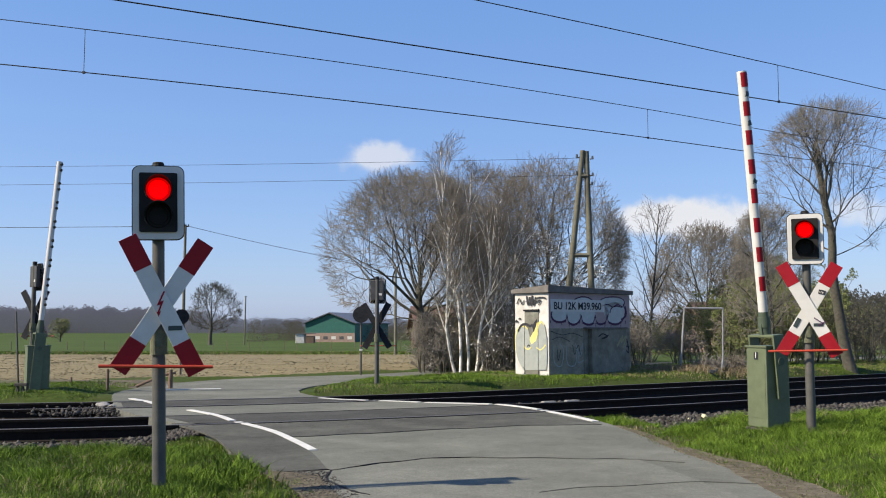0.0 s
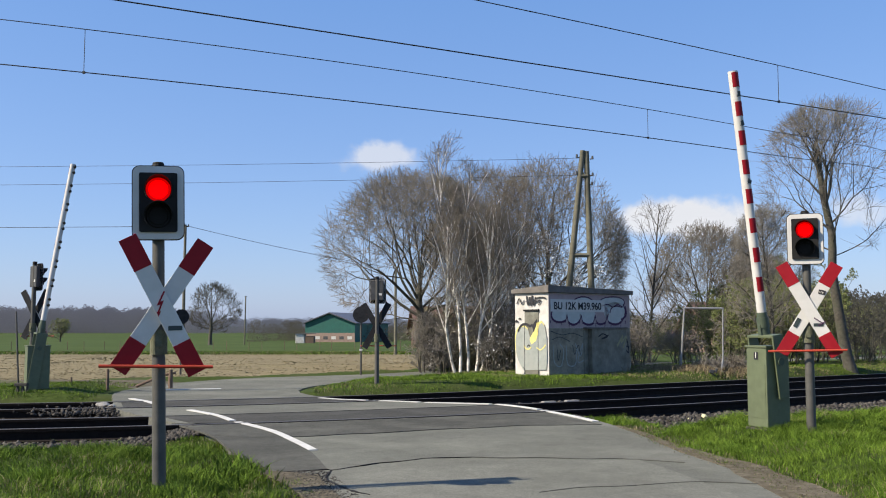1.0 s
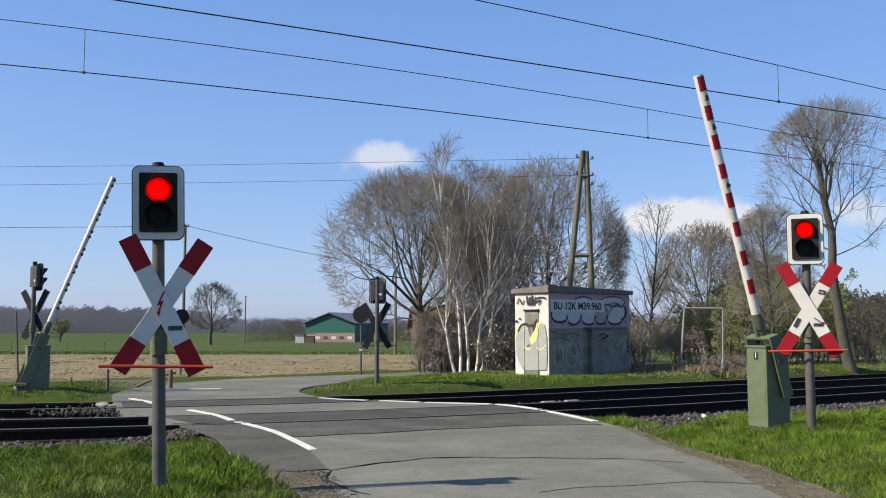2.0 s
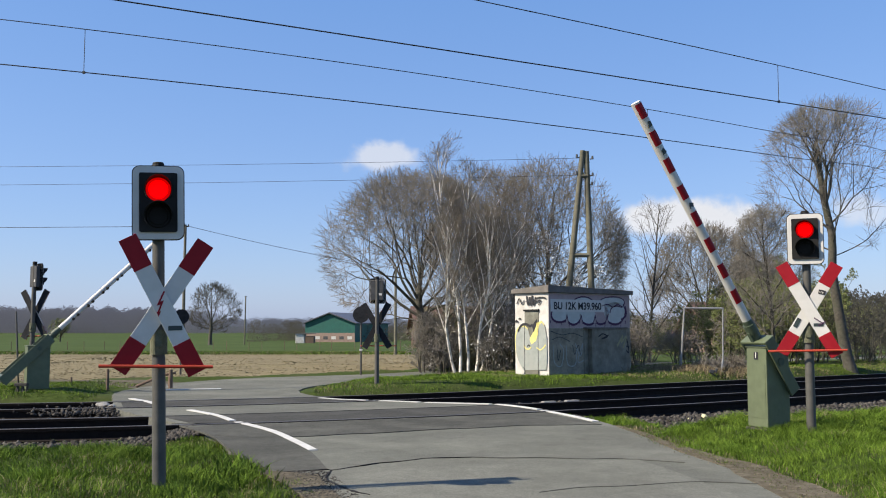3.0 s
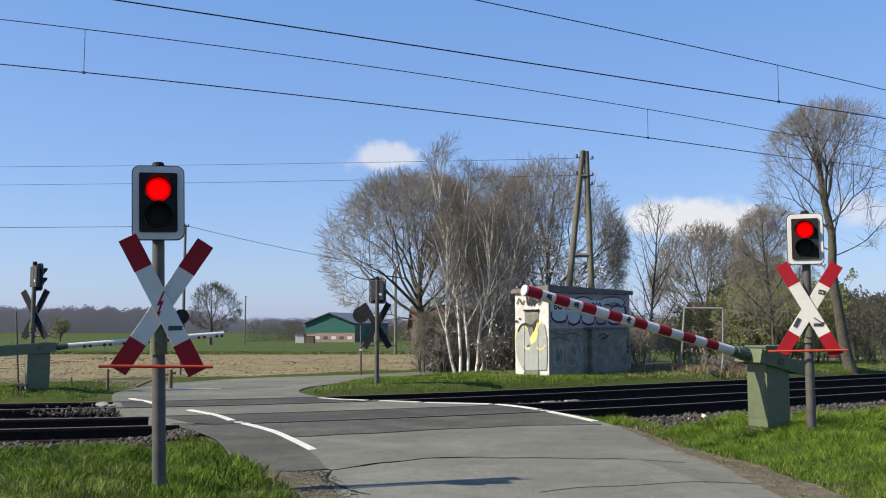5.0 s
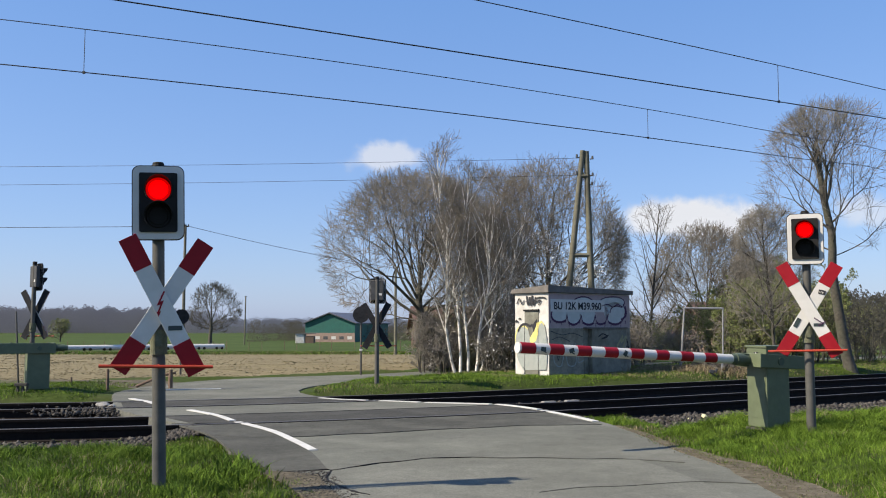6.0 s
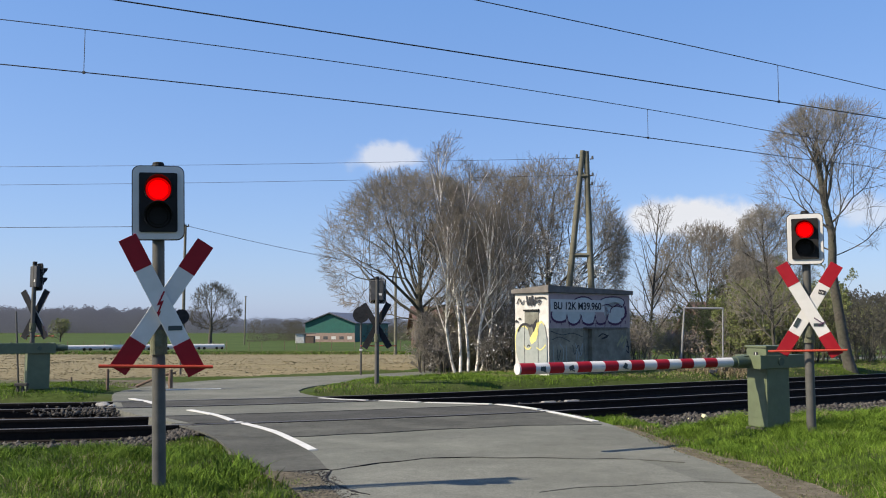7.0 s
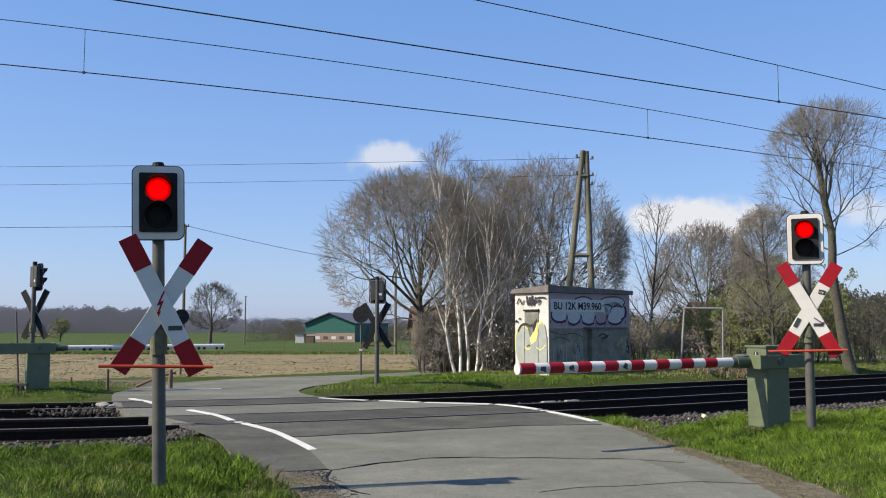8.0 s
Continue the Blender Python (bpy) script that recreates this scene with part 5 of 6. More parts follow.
    fan_tree("tall_tree", "tall leafless tree with a crooked, ivy-flecked trunk", (12.85, 29.5, -0.12), ((-0.30, 0, 6.0), (2.75, 2.4, 2.75)), 71, "bark", "twig",
             [(0, 0, -0.15), (-0.2, 0, 0.75), (-0.35, 0, 1.85), (-0.52, 0, 3.2), (-0.47, 0, 4.2), (-0.68, 0, 5.3), (-0.84, 0, 6.6)], 0.18, 15, 7, thin=0.0055, low=20, lift=0.10, fork=0.54, rag=0.6, leaf=("bud_green", 700, 0.012))
    tree("tall_tree", "slim leafless tree behind the line", (9.5, 27.0, -0.15), ((0, 0, 2.6), (1.3, 1.3, 2.5)), R, 72, "bark", "twig", 0.06, 4.6, (0, 0), clear=1.0)
    # the lone tree out on the meadow
    fan_tree("meadow_tree", "lone bare tree standing on the green meadow", (-37.3, 150.0, -1.7), ((0.6, 0, 6.0), (4.7, 4.2, 4.4)), 81, "bark", "bark",
             [(0, 0, -0.2), (0, 0, 1.2), (0.1, 0, 2.6), (0.1, 0, 4.2)], 0.36, 11, 7, thin=0.026, low=2, fork=0.5)
    tree("meadow_tree", "budding bush out on the meadow", (-92.0, 225.0, -2.5), ((0, 0, 2.8), (3.4, 3.4, 2.9)), G[:4], 83, "bark", "twig_green", 0.2, 4.0, clear=0.5, leaf=("bud_green", 900, 0.12))
    return birches


BIRCHES = woods()


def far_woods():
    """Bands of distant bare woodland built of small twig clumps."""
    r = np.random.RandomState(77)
    # the wood band's grey-blue is haze put into its colour
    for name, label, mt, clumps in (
            ("distant_wood", "distant band of leafless woodland coloured grey-blue for haze", "far_wood_hazed",
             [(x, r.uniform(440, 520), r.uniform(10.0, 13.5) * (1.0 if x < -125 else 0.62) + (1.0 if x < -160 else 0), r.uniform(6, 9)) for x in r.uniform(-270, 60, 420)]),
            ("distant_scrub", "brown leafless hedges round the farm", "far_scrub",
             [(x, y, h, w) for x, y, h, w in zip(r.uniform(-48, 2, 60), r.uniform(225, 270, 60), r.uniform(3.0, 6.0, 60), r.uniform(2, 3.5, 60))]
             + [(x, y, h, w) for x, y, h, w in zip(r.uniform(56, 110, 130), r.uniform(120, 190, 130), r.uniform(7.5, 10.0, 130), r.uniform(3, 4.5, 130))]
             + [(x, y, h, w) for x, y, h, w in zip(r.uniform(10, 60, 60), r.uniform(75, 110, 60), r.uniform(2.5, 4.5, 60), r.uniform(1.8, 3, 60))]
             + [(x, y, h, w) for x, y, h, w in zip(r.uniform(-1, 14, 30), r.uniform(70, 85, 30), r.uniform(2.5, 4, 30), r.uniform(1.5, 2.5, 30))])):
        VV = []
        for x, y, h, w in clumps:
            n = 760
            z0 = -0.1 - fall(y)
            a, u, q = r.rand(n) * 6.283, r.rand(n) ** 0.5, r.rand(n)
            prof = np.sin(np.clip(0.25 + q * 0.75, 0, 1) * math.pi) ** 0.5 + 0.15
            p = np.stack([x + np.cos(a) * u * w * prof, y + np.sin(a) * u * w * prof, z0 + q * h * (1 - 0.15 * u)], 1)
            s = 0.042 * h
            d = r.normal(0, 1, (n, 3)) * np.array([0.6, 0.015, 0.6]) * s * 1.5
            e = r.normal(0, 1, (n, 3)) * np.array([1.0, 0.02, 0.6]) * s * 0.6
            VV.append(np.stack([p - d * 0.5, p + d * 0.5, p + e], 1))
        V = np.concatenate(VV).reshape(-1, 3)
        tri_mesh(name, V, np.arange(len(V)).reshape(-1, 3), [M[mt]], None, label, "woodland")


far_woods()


# ---- hut by the line ----
def stroke(bm, pts, width, m, n=36):
    """A flat brush stroke along a curve in local x,z."""
    c = spline([(x, 0, z) for x, z in pts], n)
    prev = None
    for i, p in enumerate(c):
        d = (c[min(n, i + 1)] - c[max(0, i - 1)]).normalized()
        s = Vector((-d.z, 0, d.x)) * width / 2 * (0.8 + 0.4 * math.sin(i * 0.7) ** 2)
        q = [bm.verts.new(m @ (p + s)), bm.verts.new(m @ (p - s)), bm.verts.new(m @ (p - s + Vector((0, 0.003, 0)))), bm.verts.new(m @ (p + s + Vector((0, 0.003, 0))))]
        if prev:
            for k in range(4):
                bm.faces.new((prev[k], prev[(k + 1) % 4], q[(k + 1) % 4], q[k]))
        prev = q
    bmesh.ops.recalc_face_normals(bm, faces=bm.faces)
    return bm


def oval(cx, cz, rx, rz, n=22, wob=0.0, rot=0.0):
    out = []
    for i in range(n):
        a = 2 * math.pi * i / n
        k = 1 + wob * math.sin(3 * a + cx * 7)
        x, z = rx * k * math.cos(a), rz * k * math.sin(a)
        out.append((cx + x * math.cos(rot) - z * math.sin(rot), cz + x * math.sin(rot) + z * math.cos(rot)))
    return out


def hut():
    h = empty("switch_hut", pose(2.80, 24.8, -0.12, 0, 0, 38.8))
    W, D, H = 3.3, 1.29, 2.30
    bm = bmesh.new()
    box(bm, W, D, H, Matrix.Translation((W / 2, D / 2, H / 2)), 0.012)
    part("wall_block", bm, M["render_wall"], h, "pale rendered walls, stained")
    # roof slab, its top raised towards the track-side corner
    bm = bmesh.new()
    r_ = bmesh.ops.create_cube(bm, size=1.0, matrix=Matrix.Translation((W / 2, D / 2, H + 0.06)) @ Matrix.Diagonal((W + 0.15, D + 0.15, 0.11, 1)))
    for v in r_["verts"]:
        if v.co.z > H + 0.06 and v.co.y < D / 2:
            v.co.z += 0.09 if v.co.x < W / 2 else 0.01
    bmesh.ops.bevel(bm, geom=bm.edges[:], offset=0.012, segments=2, affect="EDGES", profile=0.6)
    part("roof_slab", bm, M["roof_felt"], h, "flat grey-brown roof slab")
    F = Matrix.Translation((0, -0.006, 0))
    # right-hand face: pink field above, grey field below
    part("pink_field", prism(bmesh.new(), [(0.01, 1.36), (W - 0.02, 1.36), (W - 0.02, H - 0.02), (0.01, H - 0.02)], 0.007, F), M["pink_paint"], h, "faded pink paint")
    part("grey_field", prism(bmesh.new(), [(0.01, 0.02), (W - 0.02, 0.02), (W - 0.02, 1.355), (0.01, 1.355)], 0.007, F), M["grey_paint"], h, "dirty grey paint")
    F1, F2, F3 = Matrix.Translation((0, -0.010, 0)), Matrix.Translation((0, -0.014, 0)), Matrix.Translation((0, -0.018, 0))
    lobes = ((0.42, 1.74, 0.30, 0.20), (0.95, 1.73, 0.30, 0.24), (1.52, 1.73, 0.33, 0.25), (2.08, 1.76, 0.30, 0.27), (2.62, 1.80, 0.45, 0.30), (2.55, 2.08, 0.50, 0.14), (1.35, 2.06, 0.40, 0.13))
    for i, (x, z, a, b) in enumerate(lobes):
        part("bubble_outline", prism(bmesh.new(), oval(x, z - 0.012, a + 0.045, b + 0.05, 22, 0.04), 0.004, F1), M["purple"], h, "dark purple sprayed outline")
    for i, (x, z, a, b) in enumerate(lobes):
        part("bubble_fill", prism(bmesh.new(), oval(x, z, a, b, 22, 0.04), 0.004, F2), M["pale_blue"] if i != 3 else M["pink_paint"], h, "pale sprayed bubble letter")
    r = random.Random(4)
    for i in range(15):
        x = 0.08 + 3.0 * i / 14 + r.uniform(-0.05, 0.05)
        l = r.uniform(0.06, 0.22)
        part("paint_drip", prism(bmesh.new(), [(x, 1.56), (x + 0.03, 1.56), (x + 0.02, 1.56 - l), (x + 0.008, 1.56 - l)], 0.003, F1), M["purple"], h)
    stroke(bm := bmesh.new(), [(2.1, 1.98), (2.35, 2.02), (2.55, 1.95), (2.75, 2.02), (3.0, 1.95)], 0.03, F3)
    part("spray_line", bm, M["purple"], h)
    stroke(bm := bmesh.new(), [(3.08, 1.98), (3.12, 1.82), (3.08, 1.68), (2.9, 1.6)], 0.05, F3)
    part("spray_line", bm, M["purple"], h)
    part("name_board", prism(bmesh.new(), [(0.06, 1.80), (2.2, 1.80), (2.2, 2.13), (0.06, 2.13)], 0.006, F3), M["white_paint"], h, "white painted location board")
    td = bpy.data.curves.new("lettering", "FONT")
    td.body = "BU 12K M39.960"
    td.size, td.extrude, td.space_character, td.offset = 0.275, 0.001, 0.985, 0.006
    td.materials.append(M["ink"])
    t = new("lettering", td)
    t.parent = h
    t.matrix_basis = Matrix.Translation((0.17, -0.0225, 1.865)) @ pose(0, 0, 0, 90)
    t["label"] = "black painted letters and numerals"
    # metal door in the lower half
    bm = bmesh.new()
    box(bm, 1.42, 0.16, 1.30, Matrix.Translation((2.24, -0.07, 0.68)), 0.008)
    d = part("metal_door", bm, M["door_grey"], h, "grey-green metal door with grime")
    bm = bmesh.new()
    box(bm, 0.16, 0.03, 1.28, Matrix.Translation((1.42, -0.012, 0.67)), 0.006)
    part("door_post", bm, M["door_grey"], h, "grey metal door post")
    bm = bmesh.new()
    box(bm, 1.66, 0.19, 0.045, Matrix.Translation((2.16, -0.085, 1.36)), 0.008)
    part("door_lintel", bm, M["roof_felt"], h)
    D2 = Matrix.Translation((0, -0.156, 0))
    stroke(bm := bmesh.new(), [(1.78, 1.12), (1.95, 1.2), (2.15, 1.12), (1.9, 1.06), (2.2, 1.16)], 0.035, D2)
    part("spray_tag", bm, M["ink"], h)
    stroke(bm := bmesh.new(), [(2.55, 0.85), (2.8, 1.15), (2.72, 0.95), (2.95, 1.12), (2.8, 0.8)], 0.05, D2)
    part("spray_tag", bm, M["old_yellow"], h, "faded yellow spray tag")
    stroke(bm := bmesh.new(), [(2.99, 0.62), (3.10, 1.08), (3.22, 0.66), (3.02, 0.82), (3.24, 0.84)], 0.035, F2)
    part("spray_tag", bm, M["ink"], h)
    for pts in ([(0.15, 0.9), (0.2, 0.45), (0.45, 0.35), (0.55, 0.75), (0.4, 0.95)], [(0.65, 0.9), (0.7, 0.4), (1.0, 0.38), (1.05, 0.8)], [(1.0, 0.95), (1.2, 0.6), (1.3, 0.95), (1.1, 0.45), (1.4, 0.5)]):
        stroke(bm := bmesh.new(), pts, 0.03, F2)
        part("spray_tag", bm, M["silver_blue"], h, "worn pale spray tag")
    for pts in ([(0.05, 1.28), (0.5, 1.18), (0.9, 1.22), (1.3, 1.12)], [(0.1, 1.05), (0.4, 1.12), (0.8, 1.0)], [(0.9, 0.9), (0.98, 0.65), (1.12, 0.9), (1.2, 0.6)], [(0.3, 0.8), (0.34, 0.5), (0.44, 0.78)]):
        stroke(bm := bmesh.new(), pts, 0.022, F2)
        part("spray_tag", bm, M["dark_grey"], h, "dark scrawled tag")
    # pink letter gaps and inner outlines of the bubble letters
    for x in (0.68, 1.24, 1.80, 2.30):
        part("letter_gap", prism(bmesh.new(), [(x - 0.065, 1.50), (x + 0.06, 1.50), (x + 0.005, 1.69)], 0.003, F3), M["pink_paint"], h, "faded pink paint")
        for dx in (-0.075, 0.07):
            stroke(bm := bmesh.new(), [(x + dx, 1.50), (x + dx * 0.45, 1.60), (x + 0.005, 1.72)], 0.022, Matrix.Translation((0, -0.022, 0)), 10)
            part("spray_line", bm, M["purple"], h)
    stroke(bm := bmesh.new(), [(2.42, 1.78), (2.5, 1.92), (2.72, 1.98), (2.95, 1.94)], 0.03, F3)
    part("spray_line", bm, M["purple"], h)
    bm = bmesh.new()
    box(bm, 0.45, 0.06, 0.10, Matrix.Translation((W + 0.2, 0.5, 1.72)))
    part("cable_bracket", bm, M["dark_grey"], h)
    # sunlit end face
    L = pose(0, D, 0, 0, 0, -90)
    G = lambda y: L @ Matrix.Translation((0, y, 0))
    bm = bmesh.new()
    box(bm, 0.54, 0.02, 1.78, G(-0.008) @ Matrix.Translation((0.66, 0, 0.92)), 0.005)
    part("end_door", bm, M["door_grey"], h, "pale grey steel door")
    bm = bmesh.new()
    box(bm, 0.58, 0.05, 0.045, G(-0.025) @ Matrix.Translation((0.66, 0, 1.84)))
    part("end_lintel", bm, M["black"], h)
    # two tall silver letters edged in yellow over most of the face
    body = [(0.05, 0.72), (0.04, 1.05), (0.09, 1.24), (0.22, 1.36), (0.40, 1.40), (0.54, 1.30), (0.62, 1.08), (0.72, 1.02), (0.80, 1.20), (0.92, 1.44), (1.06, 1.50), (1.18, 1.40), (1.24, 1.10), (1.25, 0.6), (1.22, 0.26), (0.34, 0.22), (0.14, 0.48)]
    part("spray_outline", prism(bmesh.new(), [(x - 0.03, z + 0.055) for x, z in body], 0.004, G(-0.023)), M["yellow"], h, "yellow sprayed outline")
    part("spray_fill", prism(bmesh.new(), body, 0.004, G(-0.027)), M["silver_blue"], h, "pale silver-blue sprayed letters")
    part("spray_patch", prism(bmesh.new(), [(0.60, 1.06), (0.66, 0.92), (0.84, 1.02), (0.90, 1.18), (0.96, 1.46), (0.86, 1.50), (0.74, 1.26)], 0.004, G(-0.031)), M["yellow"], h, "yellow sprayed patch")
    part("spray_patch", prism(bmesh.new(), [(0.70, 1.40), (0.78, 1.52), (0.88, 1.60), (0.86, 1.44), (0.76, 1.24)], 0.004, G(-0.034)), M["ink"], h, "black sprayed patch")
    for pts, w, y in (([(0.14, 1.26), (0.26, 1.42), (0.44, 1.47), (0.62, 1.42), (0.72, 1.46)], 0.06, -0.035), ([(0.04, 1.52), (0.09, 1.56), (0.13, 1.52)], 0.05, -0.031), ([(0.17, 1.60), (0.22, 1.62), (0.26, 1.60)], 0.04, -0.031),
                      ([(0.10, 2.02), (0.20, 2.16), (0.30, 2.02), (0.40, 2.12)], 0.035, -0.031), ([(0.48, 2.24), (0.54, 1.98), (0.62, 2.20), (0.66, 1.96), (0.70, 2.24)], 0.045, -0.031), ([(0.70, 2.24), (0.76, 1.98), (0.84, 2.20)], 0.045, -0.031),
                      ([(0.80, 2.16), (1.10, 2.18), (1.22, 2.14)], 0.035, -0.031), ([(0.82, 2.06), (1.02, 2.10), (0.94, 1.98)], 0.035, -0.031), ([(0.50, 0.86), (0.56, 0.90), (0.62, 0.86)], 0.035, -0.031), ([(0.36, 0.30), (0.40, 0.20), (0.38, 0.12)], 0.03, -0.031)):
        stroke(bm := bmesh.new(), pts, w, G(y))
        part("spray_tag", bm, M["ink"], h, "black spray tag")
    for pts in ([(0.38, 0.88), (0.46, 0.80), (0.58, 0.80), (0.66, 0.86)], [(0.86, 0.84), (1.0, 0.78), (1.12, 0.84), (1.2, 0.92)]):
        stroke(bm := bmesh.new(), pts, 0.03, G(-0.033))
        part("spray_line", bm, M["yellow"], h)
    # the door's joints show through the paint
    for x in (0.40, 0.92):
        stroke(bm := bmesh.new(), [(x, 0.12), (x, 0.7), (x, 1.5)], 0.016, G(-0.033))
        part("door_joint", bm, M["dark_grey"], h)
    return tagged(h, "small pale concrete hut with graffiti beside the tracks", "hut")


hut()


# ---- poles, wires ----
def timber_pole(name, base, top, r, label, group="timber poles"):
    p = empty(name, Matrix.Translation(base))
    bm = bmesh.new()
    rod(bm, (0, 0, -0.2), Vector(top) - Vector(base), r, 12, r * 0.75)
    part("shaft", bm, M["pole_wood"], p, smooth=True)
    t = Vector(top) - Vector(base)
    bm = bmesh.new()
    rod(bm, t + Vector((-0.16, 0, -0.1)), t + Vector((0.16, 0, -0.1)), 0.025, 8)
    part("insulator_arm", bm, M["dark_grey"], p)
    for s in (-0.15, 0.15):
        bm = bmesh.new()
        cyl(bm, 0.035, 0.03, 0.1, Matrix.Translation(t + Vector((s, 0, -0.09))), 8)
        part("insulator", bm, M["dark_grey"], p)
    return tagged(p, label, "pole", group)


def a_pole():
    p = empty("twin_pole", Matrix.Translation((4.3, 30.0, -0.15)))
    for a, b in (((-0.55, 0, -0.1), (0.25, 0, 7.14)), ((0.54, 0, -0.1), (0.37, 0.02, 7.12))):
        bm = bmesh.new()
        rod(bm, a, b, 0.12, 12, 0.085)
        part("leg", bm, M["pole_wood"], p, smooth=True)
    for z, x0, x1 in ((3.72, -0.16, 0.46), (6.3, 0.15, 0.41)):
        bm = bmesh.new()
        rod(bm, (x0, -0.02, z), (x1, -0.02, z), 0.07, 8)
        part("crosspiece", bm, M["pole_wood"], p)
    for x, z in ((0.13, 6.9), (0.48, 6.85), (0.13, 6.35), (0.48, 6.3), (0.46, 6.0)):
        bm = bmesh.new()
        rod(bm, (x, -0.03, z), (x + (0.08 if x > 0.2 else -0.08), -0.03, z + 0.02), 0.02, 6)
        cyl(bm, 0.04, 0.03, 0.11, Matrix.Translation((x + (0.08 if x > 0.2 else -0.08), -0.03, z)), 8)
        part("insulator", bm, M["dark_grey"], p)
    return tagged(p, "weathered twin-legged timber pole behind the hut", "pole", "timber poles")


def cable(name, pts, r, label, group, sag=0.0, n=40):
    """A hanging wire; sag in metres for two given ends."""
    if len(pts) == 2:
        a, b = Vector(pts[0]), Vector(pts[1])
        pts = [a.lerp(b, i / n) - Vector((0, 0, sag * 4 * (i / n) * (1 - i / n))) for i in range(n + 1)]
    me = bpy.data.curves.new(name, "CURVE")
    me.dimensions = "3D"
    me.bevel_depth, me.bevel_resolution = r, 1
    sp = me.splines.new("POLY")
    sp.points.add(len(pts) - 1)
    for q, p in zip(sp.points, pts):
        q.co = (*p, 1)
    me.materials.append(M["wire"])
    return tagged(new(name, me), label, "wire", group)


def catenary():
    CW = ((0.75, 5.625, 0.0055, 2.2), (4.75, 5.68, 0.0035, 0.5))
    MW = ((0.75, 6.45, 0.0058, 4.6), (4.75, 6.40, 0.0036, 1.8))

    def line(spec):
        off, z0, k, x0 = spec
        out = []
        for x in np.linspace(-30, 40, 140):
            px, py = wire_point(x, off)
            u = max(-11, min(13, px)) - x0
            out.append((px, py, z0 + k * u * u))
        return out

    for s in CW:
        cable("contact_wire", line(s), 0.0105, "dark overhead contact wire above the track", "overhead wires")
    for s in MW:
        cable("carrier_wire", line(s), 0.0085, "dark overhead carrier wire above the track", "overhead wires")
    for off, xs, c, m in ((4.75, (-6.45, 4.87), CW[1], MW[1]), (0.75, (6.69,), CW[0], MW[0])):
        for x in xs:
            best = min((wire_point(q, off) for q in np.linspace(-12, 14, 400)), key=lambda p: abs(p[0] - x))
            z = [s[1] + s[2] * (best[0] - s[3]) ** 2 for s in (c, m)]
            bm = bmesh.new()
            rod(bm, (best[0], best[1], z[0]), (best[0], best[1], z[1]), 0.006, 6)
            box(bm, 0.04, 0.03, 0.05, Matrix.Translation((best[0], best[1], z[0])))
            tagged(mesh_ob("dropper_wire", bm, M["wire"]), "thin dropper between carrier and contact wire", "wire", "overhead wires")


catenary()
a_pole()
timber_pole("timber_pole", (-12.5, 45.0, -0.3), (-12.5, 45.0, 6.2), 0.085, "dark timber line pole at the field's edge")
timber_pole("timber_pole", (-33.5, 158.0, -1.9), (-33.4, 158.0, 6.3), 0.13, "timber line pole out on the meadow")
timber_pole("timber_pole", (-3.05, 60.0, -0.6), (-3.05, 60.0, 5.1), 0.10, "timber line pole near the farm")
cable("line_wire", ((4.40, 30.0, 6.74), (-34.0, 33.5, 7.1)), 0.006, "grey telephone wire across the sky", "telephone wires", 0.16)
cable("line_wire", ((4.40, 30.0, 6.18), (-34.0, 33.5, 6.4)), 0.006, "grey telephone wire across the sky", "telephone wires", 0.16)
cable("line_wire", ((-12.35, 45.0, 6.12), (-60.0, 46.0, 6.2)), 0.013, "grey wire to the timber pole", "telephone wires", 0.1)
cable("line_wire", ((-12.35, 45.0, 6.12), (-3.05, 60.0, 5.0)), 0.012, "grey wire to the timber pole", "telephone wires", 0.15)


# ---- small things along the line ----
def round_sign(base, top, r, label, yaw):
    s = empty("round_sign", Matrix.Translation(base))
    bm = bmesh.new()
    rod(bm, (0, 0, -0.1), (0, 0, top), 0.03, 10)
    part("post", bm, M["galv"], s, "thin grey steel post")
    bm = bmesh.new()
    cyl(bm, r, r, 0.02, pose(0, -0.04, top - r * 0.85, 90, 0, yaw), 28)
    part("disc", bm, M["board_back"], s, "dark back of a round sign plate")
    bm = bmesh.new()
    box(bm, 0.09, 0.06, 0.05, Matrix.Translation((0, -0.01, 0.72)))
    part("clamp", bm, M["white_paint"], s)
    return tagged(s, label, "road sign", "road signs")


round_sign((-2.40, 27.4, -0.12), 1.95, 0.24, "round road sign on a thin post, seen from behind", 0)
round_sign((-7.66, 27.4, -0.15), 1.90, 0.22, "round road sign beside the field, seen from behind", 25)


def metal_frame():
    f = empty("metal_frame", Matrix.Translation((6.85, 27.0, -0.1)))
    for a, b in (((-0.02, 0, 0), (0.13, 0, 1.92)), ((0.06, 0.5, 0), (0.13, 0, 1.92)), ((1.20, 0, 0), (1.24, 0, 1.90)), ((1.05, -0.35, 0.1), (1.2, 0, 0.45))):
        bm = bmesh.new()
        rod(bm, a, b, 0.022, 10)
        part("leg", bm, M["galv_light"], f)
    bm = bmesh.new()
    rod(bm, (0.12, 0, 1.91), (1.25, 0, 1.90), 0.028, 10)
    part("top_bar", bm, M["galv_light"], f)
    return tagged(f, "open grey tubular metal frame standing in rough grass", "frame")


metal_frame()


def stake(name, x, y, z, h, r, mat, label, cat, group, lean=(0, 0)):
    bm = bmesh.new()
    rod(bm, (0, 0, -0.15), (lean[0], lean[1], h), r, 9, r * 0.85)
    rod(bm, (lean[0], lean[1], h), (lean[0], lean[1], h + r * 0.4), r * 0.85, 9, r * 0.4)
    ob = mesh_ob(name, bm, M[mat])
    ob.matrix_basis = Matrix.Translation((x, y, z))
    return tagged(ob, label, cat, group)


